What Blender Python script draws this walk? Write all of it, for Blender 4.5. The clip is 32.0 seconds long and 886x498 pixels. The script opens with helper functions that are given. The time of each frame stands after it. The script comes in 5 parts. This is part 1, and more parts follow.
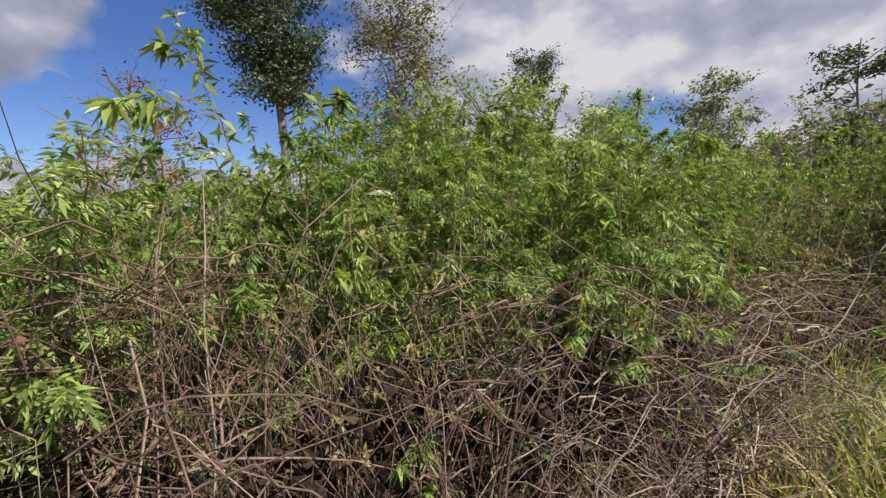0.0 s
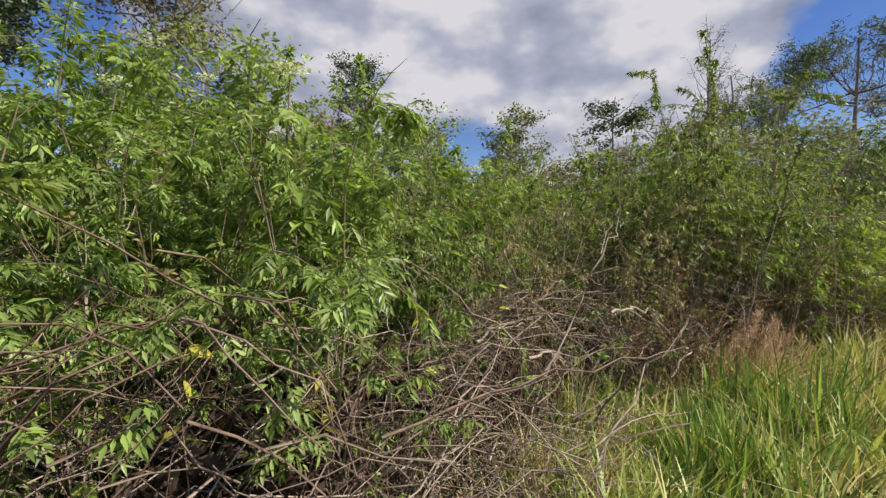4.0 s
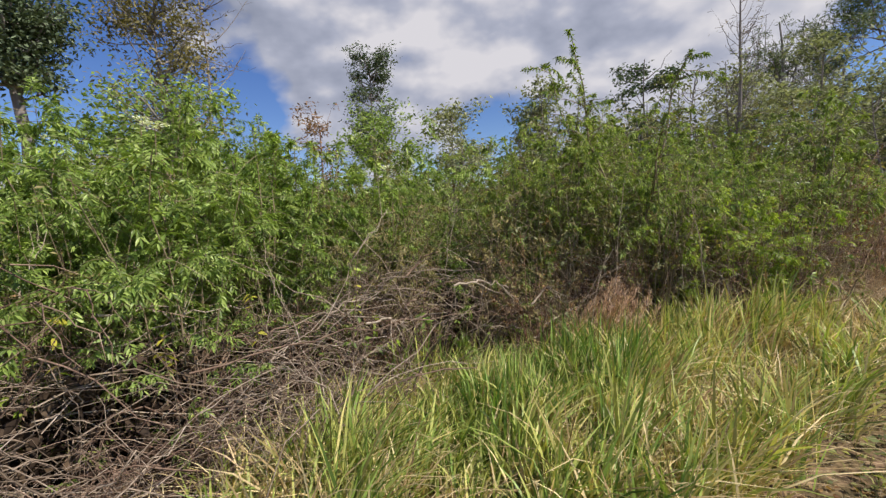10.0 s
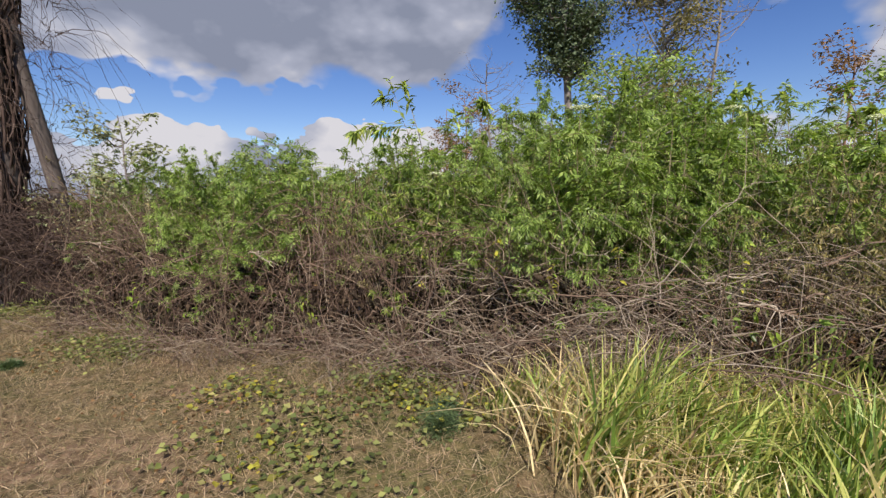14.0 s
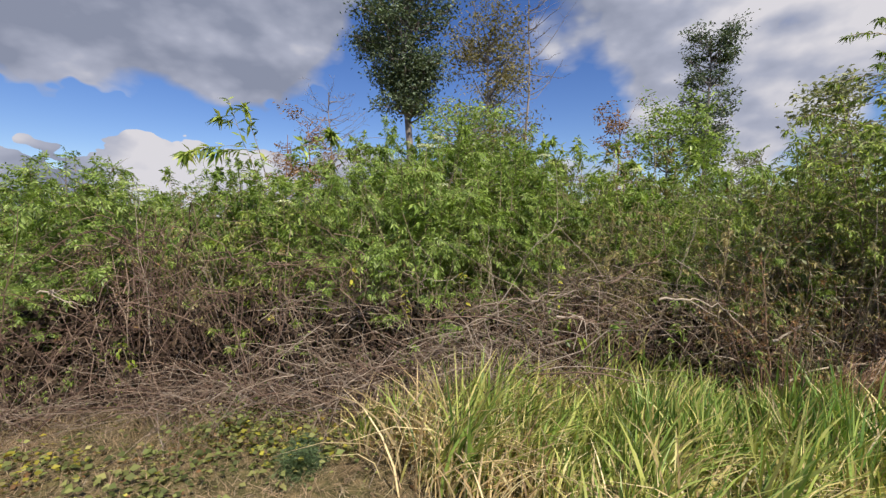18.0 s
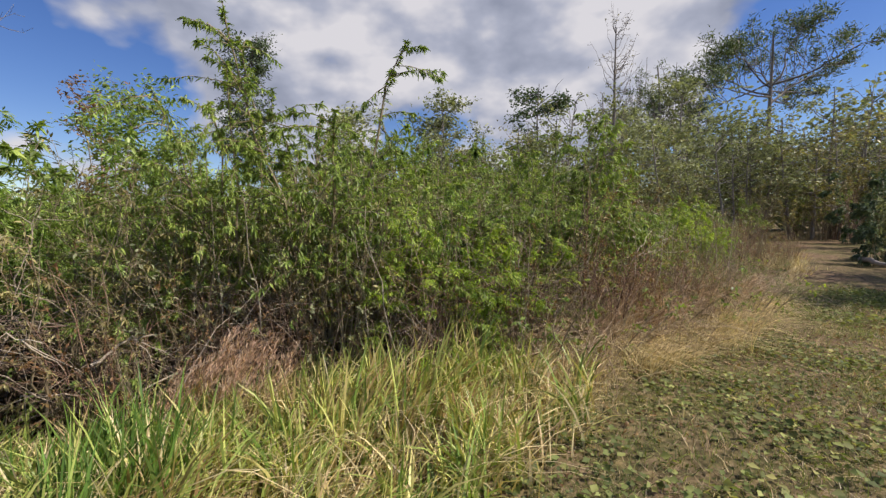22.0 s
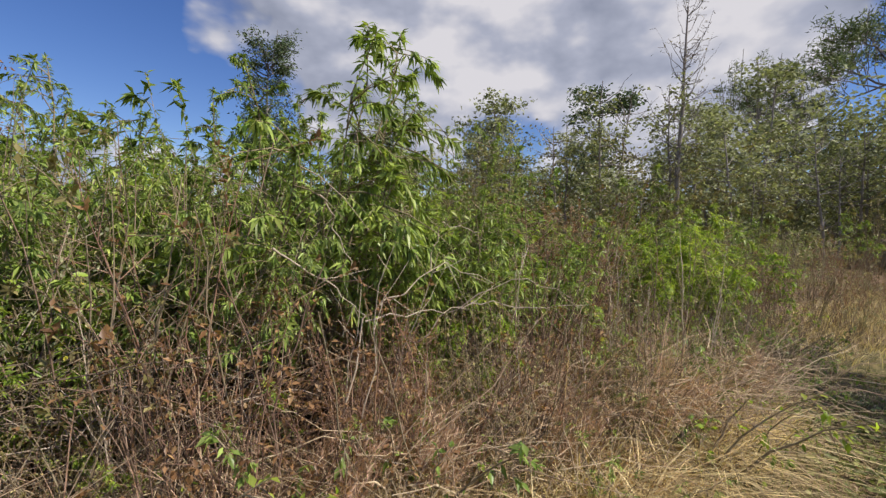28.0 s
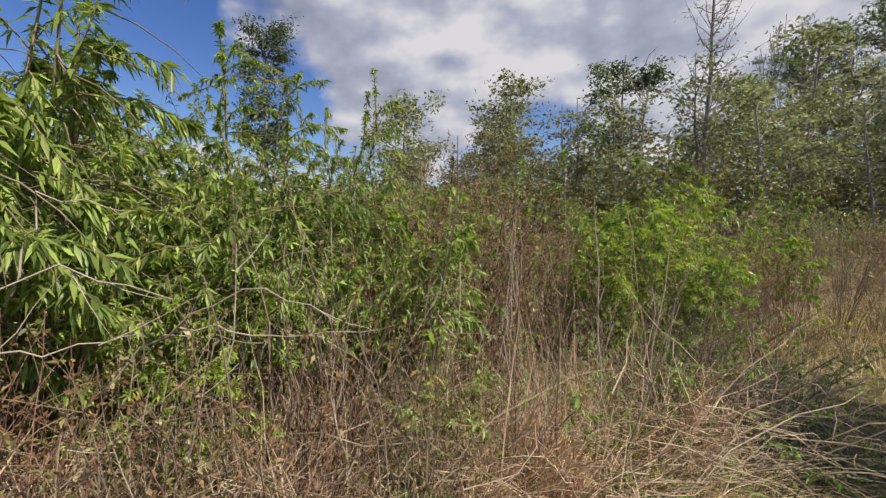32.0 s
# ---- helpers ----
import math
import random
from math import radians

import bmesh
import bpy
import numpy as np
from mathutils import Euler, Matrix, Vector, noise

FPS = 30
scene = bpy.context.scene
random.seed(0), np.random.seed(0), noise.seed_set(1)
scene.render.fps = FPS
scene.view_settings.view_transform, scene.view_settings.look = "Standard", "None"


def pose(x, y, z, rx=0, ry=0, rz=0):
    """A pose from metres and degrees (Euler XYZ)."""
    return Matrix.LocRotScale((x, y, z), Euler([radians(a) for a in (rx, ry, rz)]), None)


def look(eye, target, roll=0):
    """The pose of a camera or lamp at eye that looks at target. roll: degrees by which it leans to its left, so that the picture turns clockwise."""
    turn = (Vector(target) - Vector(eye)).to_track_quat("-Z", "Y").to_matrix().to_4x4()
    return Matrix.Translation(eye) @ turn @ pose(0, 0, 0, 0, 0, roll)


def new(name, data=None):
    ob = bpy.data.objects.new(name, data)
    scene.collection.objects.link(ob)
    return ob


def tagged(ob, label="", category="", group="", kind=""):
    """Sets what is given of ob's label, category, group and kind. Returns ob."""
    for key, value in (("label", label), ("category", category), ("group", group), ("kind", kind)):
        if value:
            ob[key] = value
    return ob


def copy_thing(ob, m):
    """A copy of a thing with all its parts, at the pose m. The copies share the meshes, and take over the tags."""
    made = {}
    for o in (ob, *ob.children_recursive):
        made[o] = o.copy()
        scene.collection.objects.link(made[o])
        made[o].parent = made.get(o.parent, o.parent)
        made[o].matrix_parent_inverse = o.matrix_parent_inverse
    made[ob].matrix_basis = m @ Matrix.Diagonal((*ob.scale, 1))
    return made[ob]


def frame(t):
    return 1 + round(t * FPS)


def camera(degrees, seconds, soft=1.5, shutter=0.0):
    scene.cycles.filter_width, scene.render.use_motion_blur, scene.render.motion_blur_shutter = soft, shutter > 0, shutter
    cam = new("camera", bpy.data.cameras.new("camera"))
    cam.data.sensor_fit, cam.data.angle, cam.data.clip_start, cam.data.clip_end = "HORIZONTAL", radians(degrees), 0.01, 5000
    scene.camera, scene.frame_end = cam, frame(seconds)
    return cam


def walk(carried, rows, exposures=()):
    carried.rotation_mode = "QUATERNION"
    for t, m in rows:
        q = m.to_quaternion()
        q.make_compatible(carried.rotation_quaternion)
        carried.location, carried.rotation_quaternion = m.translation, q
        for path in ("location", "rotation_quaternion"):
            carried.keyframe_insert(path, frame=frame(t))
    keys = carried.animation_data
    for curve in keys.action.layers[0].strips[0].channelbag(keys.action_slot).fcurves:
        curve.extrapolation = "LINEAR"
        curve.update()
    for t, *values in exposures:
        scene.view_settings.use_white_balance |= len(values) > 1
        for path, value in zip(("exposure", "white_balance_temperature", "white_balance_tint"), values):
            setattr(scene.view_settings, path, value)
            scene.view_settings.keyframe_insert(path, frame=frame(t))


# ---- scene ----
cam = camera(91.9, 32.0, soft=1.4)
# seconds, eye, yaw to the left of +y, pitch up, roll
PATH = [
    (0, (0.000, 0.000, 1.539), (0.00, -3.01, -2.49)),
    (0.5, (-0.038, -0.066, 1.539), (-7.92, -3.88, -4.20)),
    (1, (0.049, -0.087, 1.539), (-16.63, -4.24, -2.45)),
    (1.5, (0.228, -0.065, 1.540), (-16.98, -4.16, -0.02)),
    (2, (0.367, -0.006, 1.551), (-13.93, -2.96, 0.10)),
    (2.5, (0.546, 0.118, 1.543), (-18.54, -2.83, 0.61)),
    (3, (0.723, 0.357, 1.525), (-22.14, -2.30, 0.34)),
    (3.5, (0.846, 0.633, 1.475), (-22.50, -2.26, -0.32)),
    (5.5, (1.218, 0.808, 1.523), (-15.83, -2.11, -1.14)),
    (6, (1.344, 0.850, 1.516), (-6.87, -1.98, -1.44)),
    (6.5, (1.408, 0.746, 1.511), (6.82, -2.43, -1.76)),
    (7, (1.378, 0.629, 1.514), (15.21, -2.55, -1.74)),
    (7.5, (1.369, 0.386, 1.517), (17.77, -3.04, -1.89)),
    (8, (1.473, 0.217, 1.549), (11.52, -2.86, -0.94)),
    (8.5, (1.704, 0.075, 1.571), (2.44, -2.93, -1.27)),
    (9, (1.883, -0.063, 1.574), (-2.14, -2.88, -1.22)),
    (9.5, (1.933, -0.243, 1.562), (-8.24, -2.83, -3.59)),
    (10, (2.049, -0.442, 1.539), (-16.19, -4.74, -3.97)),
    (10.5, (2.278, -0.536, 1.535), (-22.12, -4.91, -2.62)),
    (11, (2.471, -0.514, 1.553), (-25.02, -4.62, -1.38)),
    (11.5, (2.692, -0.396, 1.562), (-26.73, -4.81, 1.74)),
    (12, (2.838, -0.310, 1.572), (-23.05, -4.43, -0.40)),
    (12.5, (3.011, -0.374, 1.555), (-5.41, -3.66, 1.33)),
    (13, (3.076, -0.446, 1.540), (14.50, -4.52, 0.54)),
    (13.5, (3.051, -0.573, 1.544), (35.77, -6.34, -0.70)),
    (14, (2.999, -0.671, 1.537), (45.73, -7.41, -0.94)),
    (14.5, (2.906, -0.824, 1.554), (50.52, -7.53, -1.44)),
    (16.5, (2.934, -0.855, 1.556), (46.84, -5.26, 0.23)),
    (17, (2.942, -0.831, 1.558), (37.23, -4.75, 0.46)),
    (17.5, (2.960, -0.805, 1.550), (28.32, -4.12, 0.39)),
    (18, (2.987, -0.811, 1.556), (24.95, -3.88, -0.04)),
    (18.5, (3.047, -0.796, 1.557), (18.02, -3.48, -0.54)),
    (19, (3.174, -0.803, 1.560), (7.91, -3.18, -1.55)),
    (19.5, (3.416, -0.795, 1.566), (-4.49, -3.23, -0.34)),
    (20, (3.576, -0.776, 1.574), (-11.92, -2.94, -1.29)),
    (20.5, (3.741, -0.638, 1.557), (-16.98, -3.25, -1.67)),
    (21, (3.978, -0.512, 1.545), (-19.22, -3.25, -2.45)),
    (21.5, (4.328, -0.378, 1.536), (-22.12, -3.70, -0.27)),
    (22, (4.675, -0.260, 1.532), (-27.05, -4.00, -0.84)),
    (22.5, (4.923, -0.258, 1.554), (-27.47, -3.93, -0.74)),
    (23, (5.240, -0.167, 1.566), (-26.96, -4.38, 2.26)),
    (23.5, (5.582, -0.016, 1.568), (-27.00, -5.12, -0.46)),
    (24, (5.903, 0.129, 1.573), (-26.83, -4.90, -0.69)),
    (24.5, (6.240, 0.209, 1.573), (-21.85, -4.71, 2.08)),
    (26.5, (8.174, 0.738, 1.566), (-10.68, -3.08, 0.06)),
    (27, (8.378, 0.928, 1.556), (-14.02, -2.24, -0.65)),
    (27.5, (8.585, 1.000, 1.551), (-15.93, -2.25, -1.69)),
    (28, (8.887, 1.004, 1.555), (-16.52, -2.85, 1.00)),
    (28.5, (9.122, 1.070, 1.570), (-18.14, -2.64, 1.50)),
    (29, (9.445, 1.220, 1.588), (-19.45, -2.33, 1.05)),
    (29.5, (9.766, 1.399, 1.580), (-11.95, -1.28, 1.29)),
    (30, (10.009, 1.541, 1.547), (-12.11, -1.74, 1.00)),
    (30.5, (10.177, 1.720, 1.526), (-12.20, -2.64, 1.26)),
    (31, (10.306, 1.781, 1.518), (-11.99, -3.60, 1.05)),
    (31.5, (10.466, 1.747, 1.515), (-12.00, -4.03, 1.08)),
    (32, (10.592, 1.778, 1.503), (-12.41, -4.22, -0.16)),
]


def carried_pose(eye, turn):
    yaw, pitch, roll = (radians(a) for a in turn)
    ahead = Vector((-math.sin(yaw) * math.cos(pitch), math.cos(yaw) * math.cos(pitch), math.sin(pitch)))
    return look(eye, Vector(eye) + ahead, turn[2])


walk(cam, [(t, carried_pose(eye, turn)) for t, eye, turn in PATH], [(0, 0.19, 6650, 15), (32, 0.19, 6650, 15)])

# ---- world and sun ----
SUN_ELEVATION, SUN_AZIMUTH = 46.0, 128.0   # degrees; azimuth clockwise from +y
sun_dir = Vector((math.sin(radians(SUN_AZIMUTH)) * math.cos(radians(SUN_ELEVATION)),
                  math.cos(radians(SUN_AZIMUTH)) * math.cos(radians(SUN_ELEVATION)), math.sin(radians(SUN_ELEVATION))))
sun = new("sun", bpy.data.lights.new("sun", "SUN"))
sun.data.energy, sun.data.angle, sun.data.color = 5.0, radians(0.6), (1.0, 0.95, 0.87)
sun.matrix_world = look(sun_dir * 60, (0, 0, 0))


def sky_world():
    world = bpy.data.worlds.new("sky")
    scene.world = world
    world.use_nodes = True
    nt = world.node_tree
    nt.nodes.clear()

    def node(kind, **kw):
        n = nt.nodes.new(kind)
        for k, v in kw.items():
            n.inputs[k].default_value = v
        return n

    def math_node(op, a, b=None):
        n = nt.nodes.new("ShaderNodeMath")
        n.operation = op
        for i, v in enumerate((a, b)):
            if v is None:
                continue
            if isinstance(v, (int, float)):
                n.inputs[i].default_value = v
            else:
                nt.links.new(v, n.inputs[i])
        return n.outputs[0]

    out = node("ShaderNodeOutputWorld")
    sky = nt.nodes.new("ShaderNodeTexSky")
    sky.sky_type, sky.sun_disc = "NISHITA", False
    sky.sun_elevation, sky.sun_rotation = radians(SUN_ELEVATION), radians(SUN_AZIMUTH)
    sky.air_density, sky.dust_density, sky.ozone_density = 1.0, 0.1, 3.0
    bg_sky = node("ShaderNodeBackground", Strength=0.105)
    vivid = node("ShaderNodeHueSaturation", Hue=0.515, Saturation=1.25, Value=0.98)
    nt.links.new(sky.outputs[0], vivid.inputs["Color"])
    nt.links.new(vivid.outputs[0], bg_sky.inputs[0])
    co = nt.nodes.new("ShaderNodeTexCoord")
    mp = node("ShaderNodeMapping", Scale=(1.0, 1.0, 1.7), Location=CLOUD_SEED)
    nt.links.new(co.outputs["Generated"], mp.inputs[0])

    def fbm(scale, detail, rough, shift):
        m2 = node("ShaderNodeMapping", Location=shift)
        nt.links.new(mp.outputs[0], m2.inputs[0])
        n = node("ShaderNodeTexNoise", Scale=scale, Detail=detail, Roughness=rough, Distortion=0.05)
        nt.links.new(m2.outputs[0], n.inputs["Vector"])
        return n.outputs[0]

    # banks of cloud and gaps of blue: azimuth (clockwise from +y), elevation, radius in degrees, weight
    density = math_node("MULTIPLY_ADD", fbm(3.3, 6.0, 0.48, (0, 0, 0)), 1.25)
    density.node.inputs[2].default_value = -0.10
    def bank_weight(az, el, rad, weight):
        c = (math.sin(radians(az)) * math.cos(radians(el)), math.cos(radians(az)) * math.cos(radians(el)), math.sin(radians(el)))
        dot = nt.nodes.new("ShaderNodeVectorMath")
        dot.operation = "DOT_PRODUCT"
        nt.links.new(co.outputs["Generated"], dot.inputs[0])
        dot.inputs[1].default_value = c
        fall = nt.nodes.new("ShaderNodeMapRange")
        fall.interpolation_type = "SMOOTHSTEP"
        fall.inputs["From Min"].default_value, fall.inputs["From Max"].default_value = math.cos(radians(rad)), 1.0
        fall.inputs["To Max"].default_value = weight
        nt.links.new(dot.outputs["Value"], fall.inputs["Value"])
        return fall.outputs[0]

    # rounded heaps
    heap = nt.nodes.new("ShaderNodeTexVoronoi")
    heap.feature = "SMOOTH_F1"
    heap.inputs["Scale"].default_value, heap.inputs["Smoothness"].default_value = 6.5, 0.6
    heap.inputs["Detail"].default_value, heap.inputs["Roughness"].default_value = 3.0, 0.5
    nt.links.new(mp.outputs[0], heap.inputs["Vector"])
    puff = math_node("SUBTRACT", 0.60, heap.outputs["Distance"])
    density = math_node("ADD", density, math_node("MULTIPLY", puff, 0.35))
    for bank in CLOUD_BANKS:
        density = math_node("ADD", density, bank_weight(*bank))
    xyz = nt.nodes.new("ShaderNodeSeparateXYZ")
    nt.links.new(co.outputs["Generated"], xyz.inputs[0])
    rise = math_node("SUBTRACT", xyz.outputs[2], math_node("MULTIPLY", puff, 0.13))
    rise = math_node("SUBTRACT", rise, math_node("MULTIPLY", math_node("SUBTRACT", fbm(5.0, 4.0, 0.5, (3, 1, 2)), 0.5), 0.10))

    def step_at(el0, el1):
        m = nt.nodes.new("ShaderNodeMapRange")
        m.interpolation_type = "SMOOTHSTEP"
        m.inputs["From Min"].default_value, m.inputs["From Max"].default_value = math.sin(radians(el0)), math.sin(radians(el1))
        nt.links.new(rise, m.inputs["Value"])
        return m.outputs[0]

    side = bank_weight(-64, 12, 48, 1.3)
    above = step_at(9.6, 11.0)
    strip = math_node("MULTIPLY", above, math_node("SUBTRACT", 1.0, step_at(12.6, 15.4)))
    heaps = math_node("SUBTRACT", 1.0, above)
    density = math_node("ADD", density, math_node("MULTIPLY", side, math_node("SUBTRACT", math_node("MULTIPLY", heaps, 0.75), math_node("MULTIPLY", strip, 0.6))))
    cover = nt.nodes.new("ShaderNodeValToRGB")
    cover.color_ramp.elements[0].position, cover.color_ramp.elements[0].color = 0.43, (0, 0, 0, 1)
    cover.color_ramp.elements[1].position, cover.color_ramp.elements[1].color = 0.62, (1, 1, 1, 1)
    nt.links.new(density, cover.inputs[0])
    # clouds are white towards the sun and grey where they are thick
    toward = fbm(3.3, 6.0, 0.48, (0.025, -0.02, 0.06))
    relief = math_node("MULTIPLY", math_node("SUBTRACT", fbm(3.3, 6.0, 0.48, (0, 0, 0)), toward), 2.6)
    lit = math_node("ADD", math_node("ADD", relief, math_node("MULTIPLY", puff, 0.75)), 0.58)
    for bank in SHADE_BANKS:
        lit = math_node("ADD", lit, bank_weight(*bank))
    shade = nt.nodes.new("ShaderNodeValToRGB")
    shade.color_ramp.elements.new(0.5)
    for e, (at, tone) in zip(shade.color_ramp.elements, ((0.0, (0.33, 0.385, 0.51, 1)), (0.45, (0.54, 0.60, 0.74, 1)), (0.85, (0.93, 0.95, 1.0, 1)))):
        e.position, e.color = at, tone
    nt.links.new(lit, shade.inputs[0])
    bg_cloud = node("ShaderNodeBackground", Strength=0.64)
    nt.links.new(shade.outputs[0], bg_cloud.inputs[0])
    mix = nt.nodes.new("ShaderNodeMixShader")
    nt.links.new(cover.outputs[0], mix.inputs[0])
    nt.links.new(bg_sky.outputs[0], mix.inputs[1])
    nt.links.new(bg_cloud.outputs[0], mix.inputs[2])
    nt.links.new(mix.outputs[0], out.inputs[0])


CLOUD_SEED = (0.4, 1.3, 0.7)
CLOUD_BANKS = ((-85, 42, 36, 0.5), (-52, 42, 34, 0.5), (-84, 25, 15, 0.35), (-68, 25, 15, 0.4), (-52, 26, 14, 0.4), (-36, 19, 11, -0.3), (-26, 21, 12, -0.42),
               (-4, 26, 18, 0.3), (14, 24, 20, 0.4), (36, 25, 22, 0.4), (56, 26, 20, 0.28), (24, 14, 8, -0.25), (14, 19, 5, -0.3), (72, 14, 16, -0.35), (-8, 14, 8, -0.25))
SHADE_BANKS = ((-62, 40, 34, -0.5), (-78, 6, 12, 0.5), (-56, 6, 12, 0.5), (28, 22, 34, 0.3))
sky_world()

# ---- materials ----


def material(name):
    m = bpy.data.materials.new(name)
    m.use_nodes = True
    nt = m.node_tree
    nt.nodes.clear()
    out = nt.nodes.new("ShaderNodeOutputMaterial")
    return m, nt, out


def ramp(nt, stops):
    r = nt.nodes.new("ShaderNodeValToRGB")
    while len(r.color_ramp.elements) < len(stops):
        r.color_ramp.elements.new(0.5)
    for e, (p, c) in zip(r.color_ramp.elements, stops):
        e.position, e.color = p, (*c, 1)
    return r


def foliage(name, stops, translucent=0.35, rough=0.42, spread=0.55, spots=0.25, patch=1.7):
    """Leaf or blade: colour by piece and by plant, patches of noise, light through it."""
    m, nt, out = material(name)
    geo, info = nt.nodes.new("ShaderNodeNewGeometry"), nt.nodes.new("ShaderNodeObjectInfo")
    co = nt.nodes.new("ShaderNodeTexCoord")
    noise_tex = nt.nodes.new("ShaderNodeTexNoise")
    noise_tex.inputs["Scale"].default_value, noise_tex.inputs["Detail"].default_value = patch, 3.0
    nt.links.new(co.outputs["Object"], noise_tex.inputs["Vector"])

    def mathn(op, a, b):
        n = nt.nodes.new("ShaderNodeMath")
        n.operation = op
        for i, v in enumerate((a, b)):
            if isinstance(v, (int, float)):
                n.inputs[i].default_value = v
            else:
                nt.links.new(v, n.inputs[i])
        return n.outputs[0]

    f = mathn("MULTIPLY", geo.outputs["Random Per Island"], spread)
    f = mathn("ADD", f, mathn("MULTIPLY", info.outputs["Random"], 0.8 - spread))
    f = mathn("ADD", f, mathn("MULTIPLY", mathn("SUBTRACT", noise_tex.outputs[0], 0.3), spots * 2))
    ramp_node = ramp(nt, stops)
    nt.links.new(f, ramp_node.inputs[0])
    # each piece is a little lighter or darker than the next
    value = mathn("MULTIPLY_ADD", mathn("FRACT", mathn("MULTIPLY", geo.outputs["Random Per Island"], 37.7), 0.0), 0.95)
    value.node.inputs[2].default_value = 0.5
    r = nt.nodes.new("ShaderNodeVectorMath")
    r.operation = "SCALE"
    nt.links.new(ramp_node.outputs[0], r.inputs[0])
    nt.links.new(value, r.inputs["Scale"])
    b = nt.nodes.new("ShaderNodeBsdfPrincipled")
    b.inputs["Roughness"].default_value = rough
    b.inputs["Specular IOR Level"].default_value = 0.3
    nt.links.new(r.outputs[0], b.inputs["Base Color"])
    t = nt.nodes.new("ShaderNodeBsdfTranslucent")
    bright = nt.nodes.new("ShaderNodeMixRGB")
    bright.blend_type, bright.inputs[0].default_value, bright.inputs[2].default_value = "MULTIPLY", 1.0, (1.5, 1.6, 0.7, 1)
    nt.links.new(r.outputs[0], bright.inputs[1])
    nt.links.new(bright.outputs[0], t.inputs[0])
    mix = nt.nodes.new("ShaderNodeMixShader")
    mix.inputs[0].default_value = translucent
    nt.links.new(b.outputs[0], mix.inputs[1])
    nt.links.new(t.outputs[0], mix.inputs[2])
    nt.links.new(mix.outputs[0], out.inputs[0])
    return m


def bark(name, stops, rough=0.85, scale=18.0, bump=0.4):
    m, nt, out = material(name)
    geo, co = nt.nodes.new("ShaderNodeNewGeometry"), nt.nodes.new("ShaderNodeTexCoord")
    n = nt.nodes.new("ShaderNodeTexNoise")
    n.inputs["Scale"].default_value, n.inputs["Detail"].default_value = scale, 5.0
    mp = nt.nodes.new("ShaderNodeMapping")
    mp.inputs["Scale"].default_value = (1, 1, 0.25)
    nt.links.new(co.outputs["Object"], mp.inputs[0])
    nt.links.new(mp.outputs[0], n.inputs["Vector"])
    mx = nt.nodes.new("ShaderNodeMath")
    mx.operation = "MULTIPLY_ADD"
    mx.inputs[1].default_value = 0.55
    nt.links.new(geo.outputs["Random Per Island"], mx.inputs[0])
    sub = nt.nodes.new("ShaderNodeMath")
    sub.operation = "MULTIPLY_ADD"
    sub.inputs[1].default_value, sub.inputs[2].default_value = 0.9, -0.2
    nt.links.new(n.outputs[0], sub.inputs[0])
    nt.links.new(sub.outputs[0], mx.inputs[2])
    r = ramp(nt, stops)
    nt.links.new(mx.outputs[0], r.inputs[0])
    b = nt.nodes.new("ShaderNodeBsdfPrincipled")
    b.inputs["Roughness"].default_value = rough
    b.inputs["Specular IOR Level"].default_value = 0.25
    bp = nt.nodes.new("ShaderNodeBump")
    bp.inputs["Strength"].default_value, bp.inputs["Distance"].default_value = bump, 0.01
    nt.links.new(n.outputs[0], bp.inputs["Height"])
    nt.links.new(bp.outputs[0], b.inputs["Normal"])
    nt.links.new(r.outputs[0], b.inputs["Base Color"])
    nt.links.new(b.outputs[0], out.inputs[0])
    return m


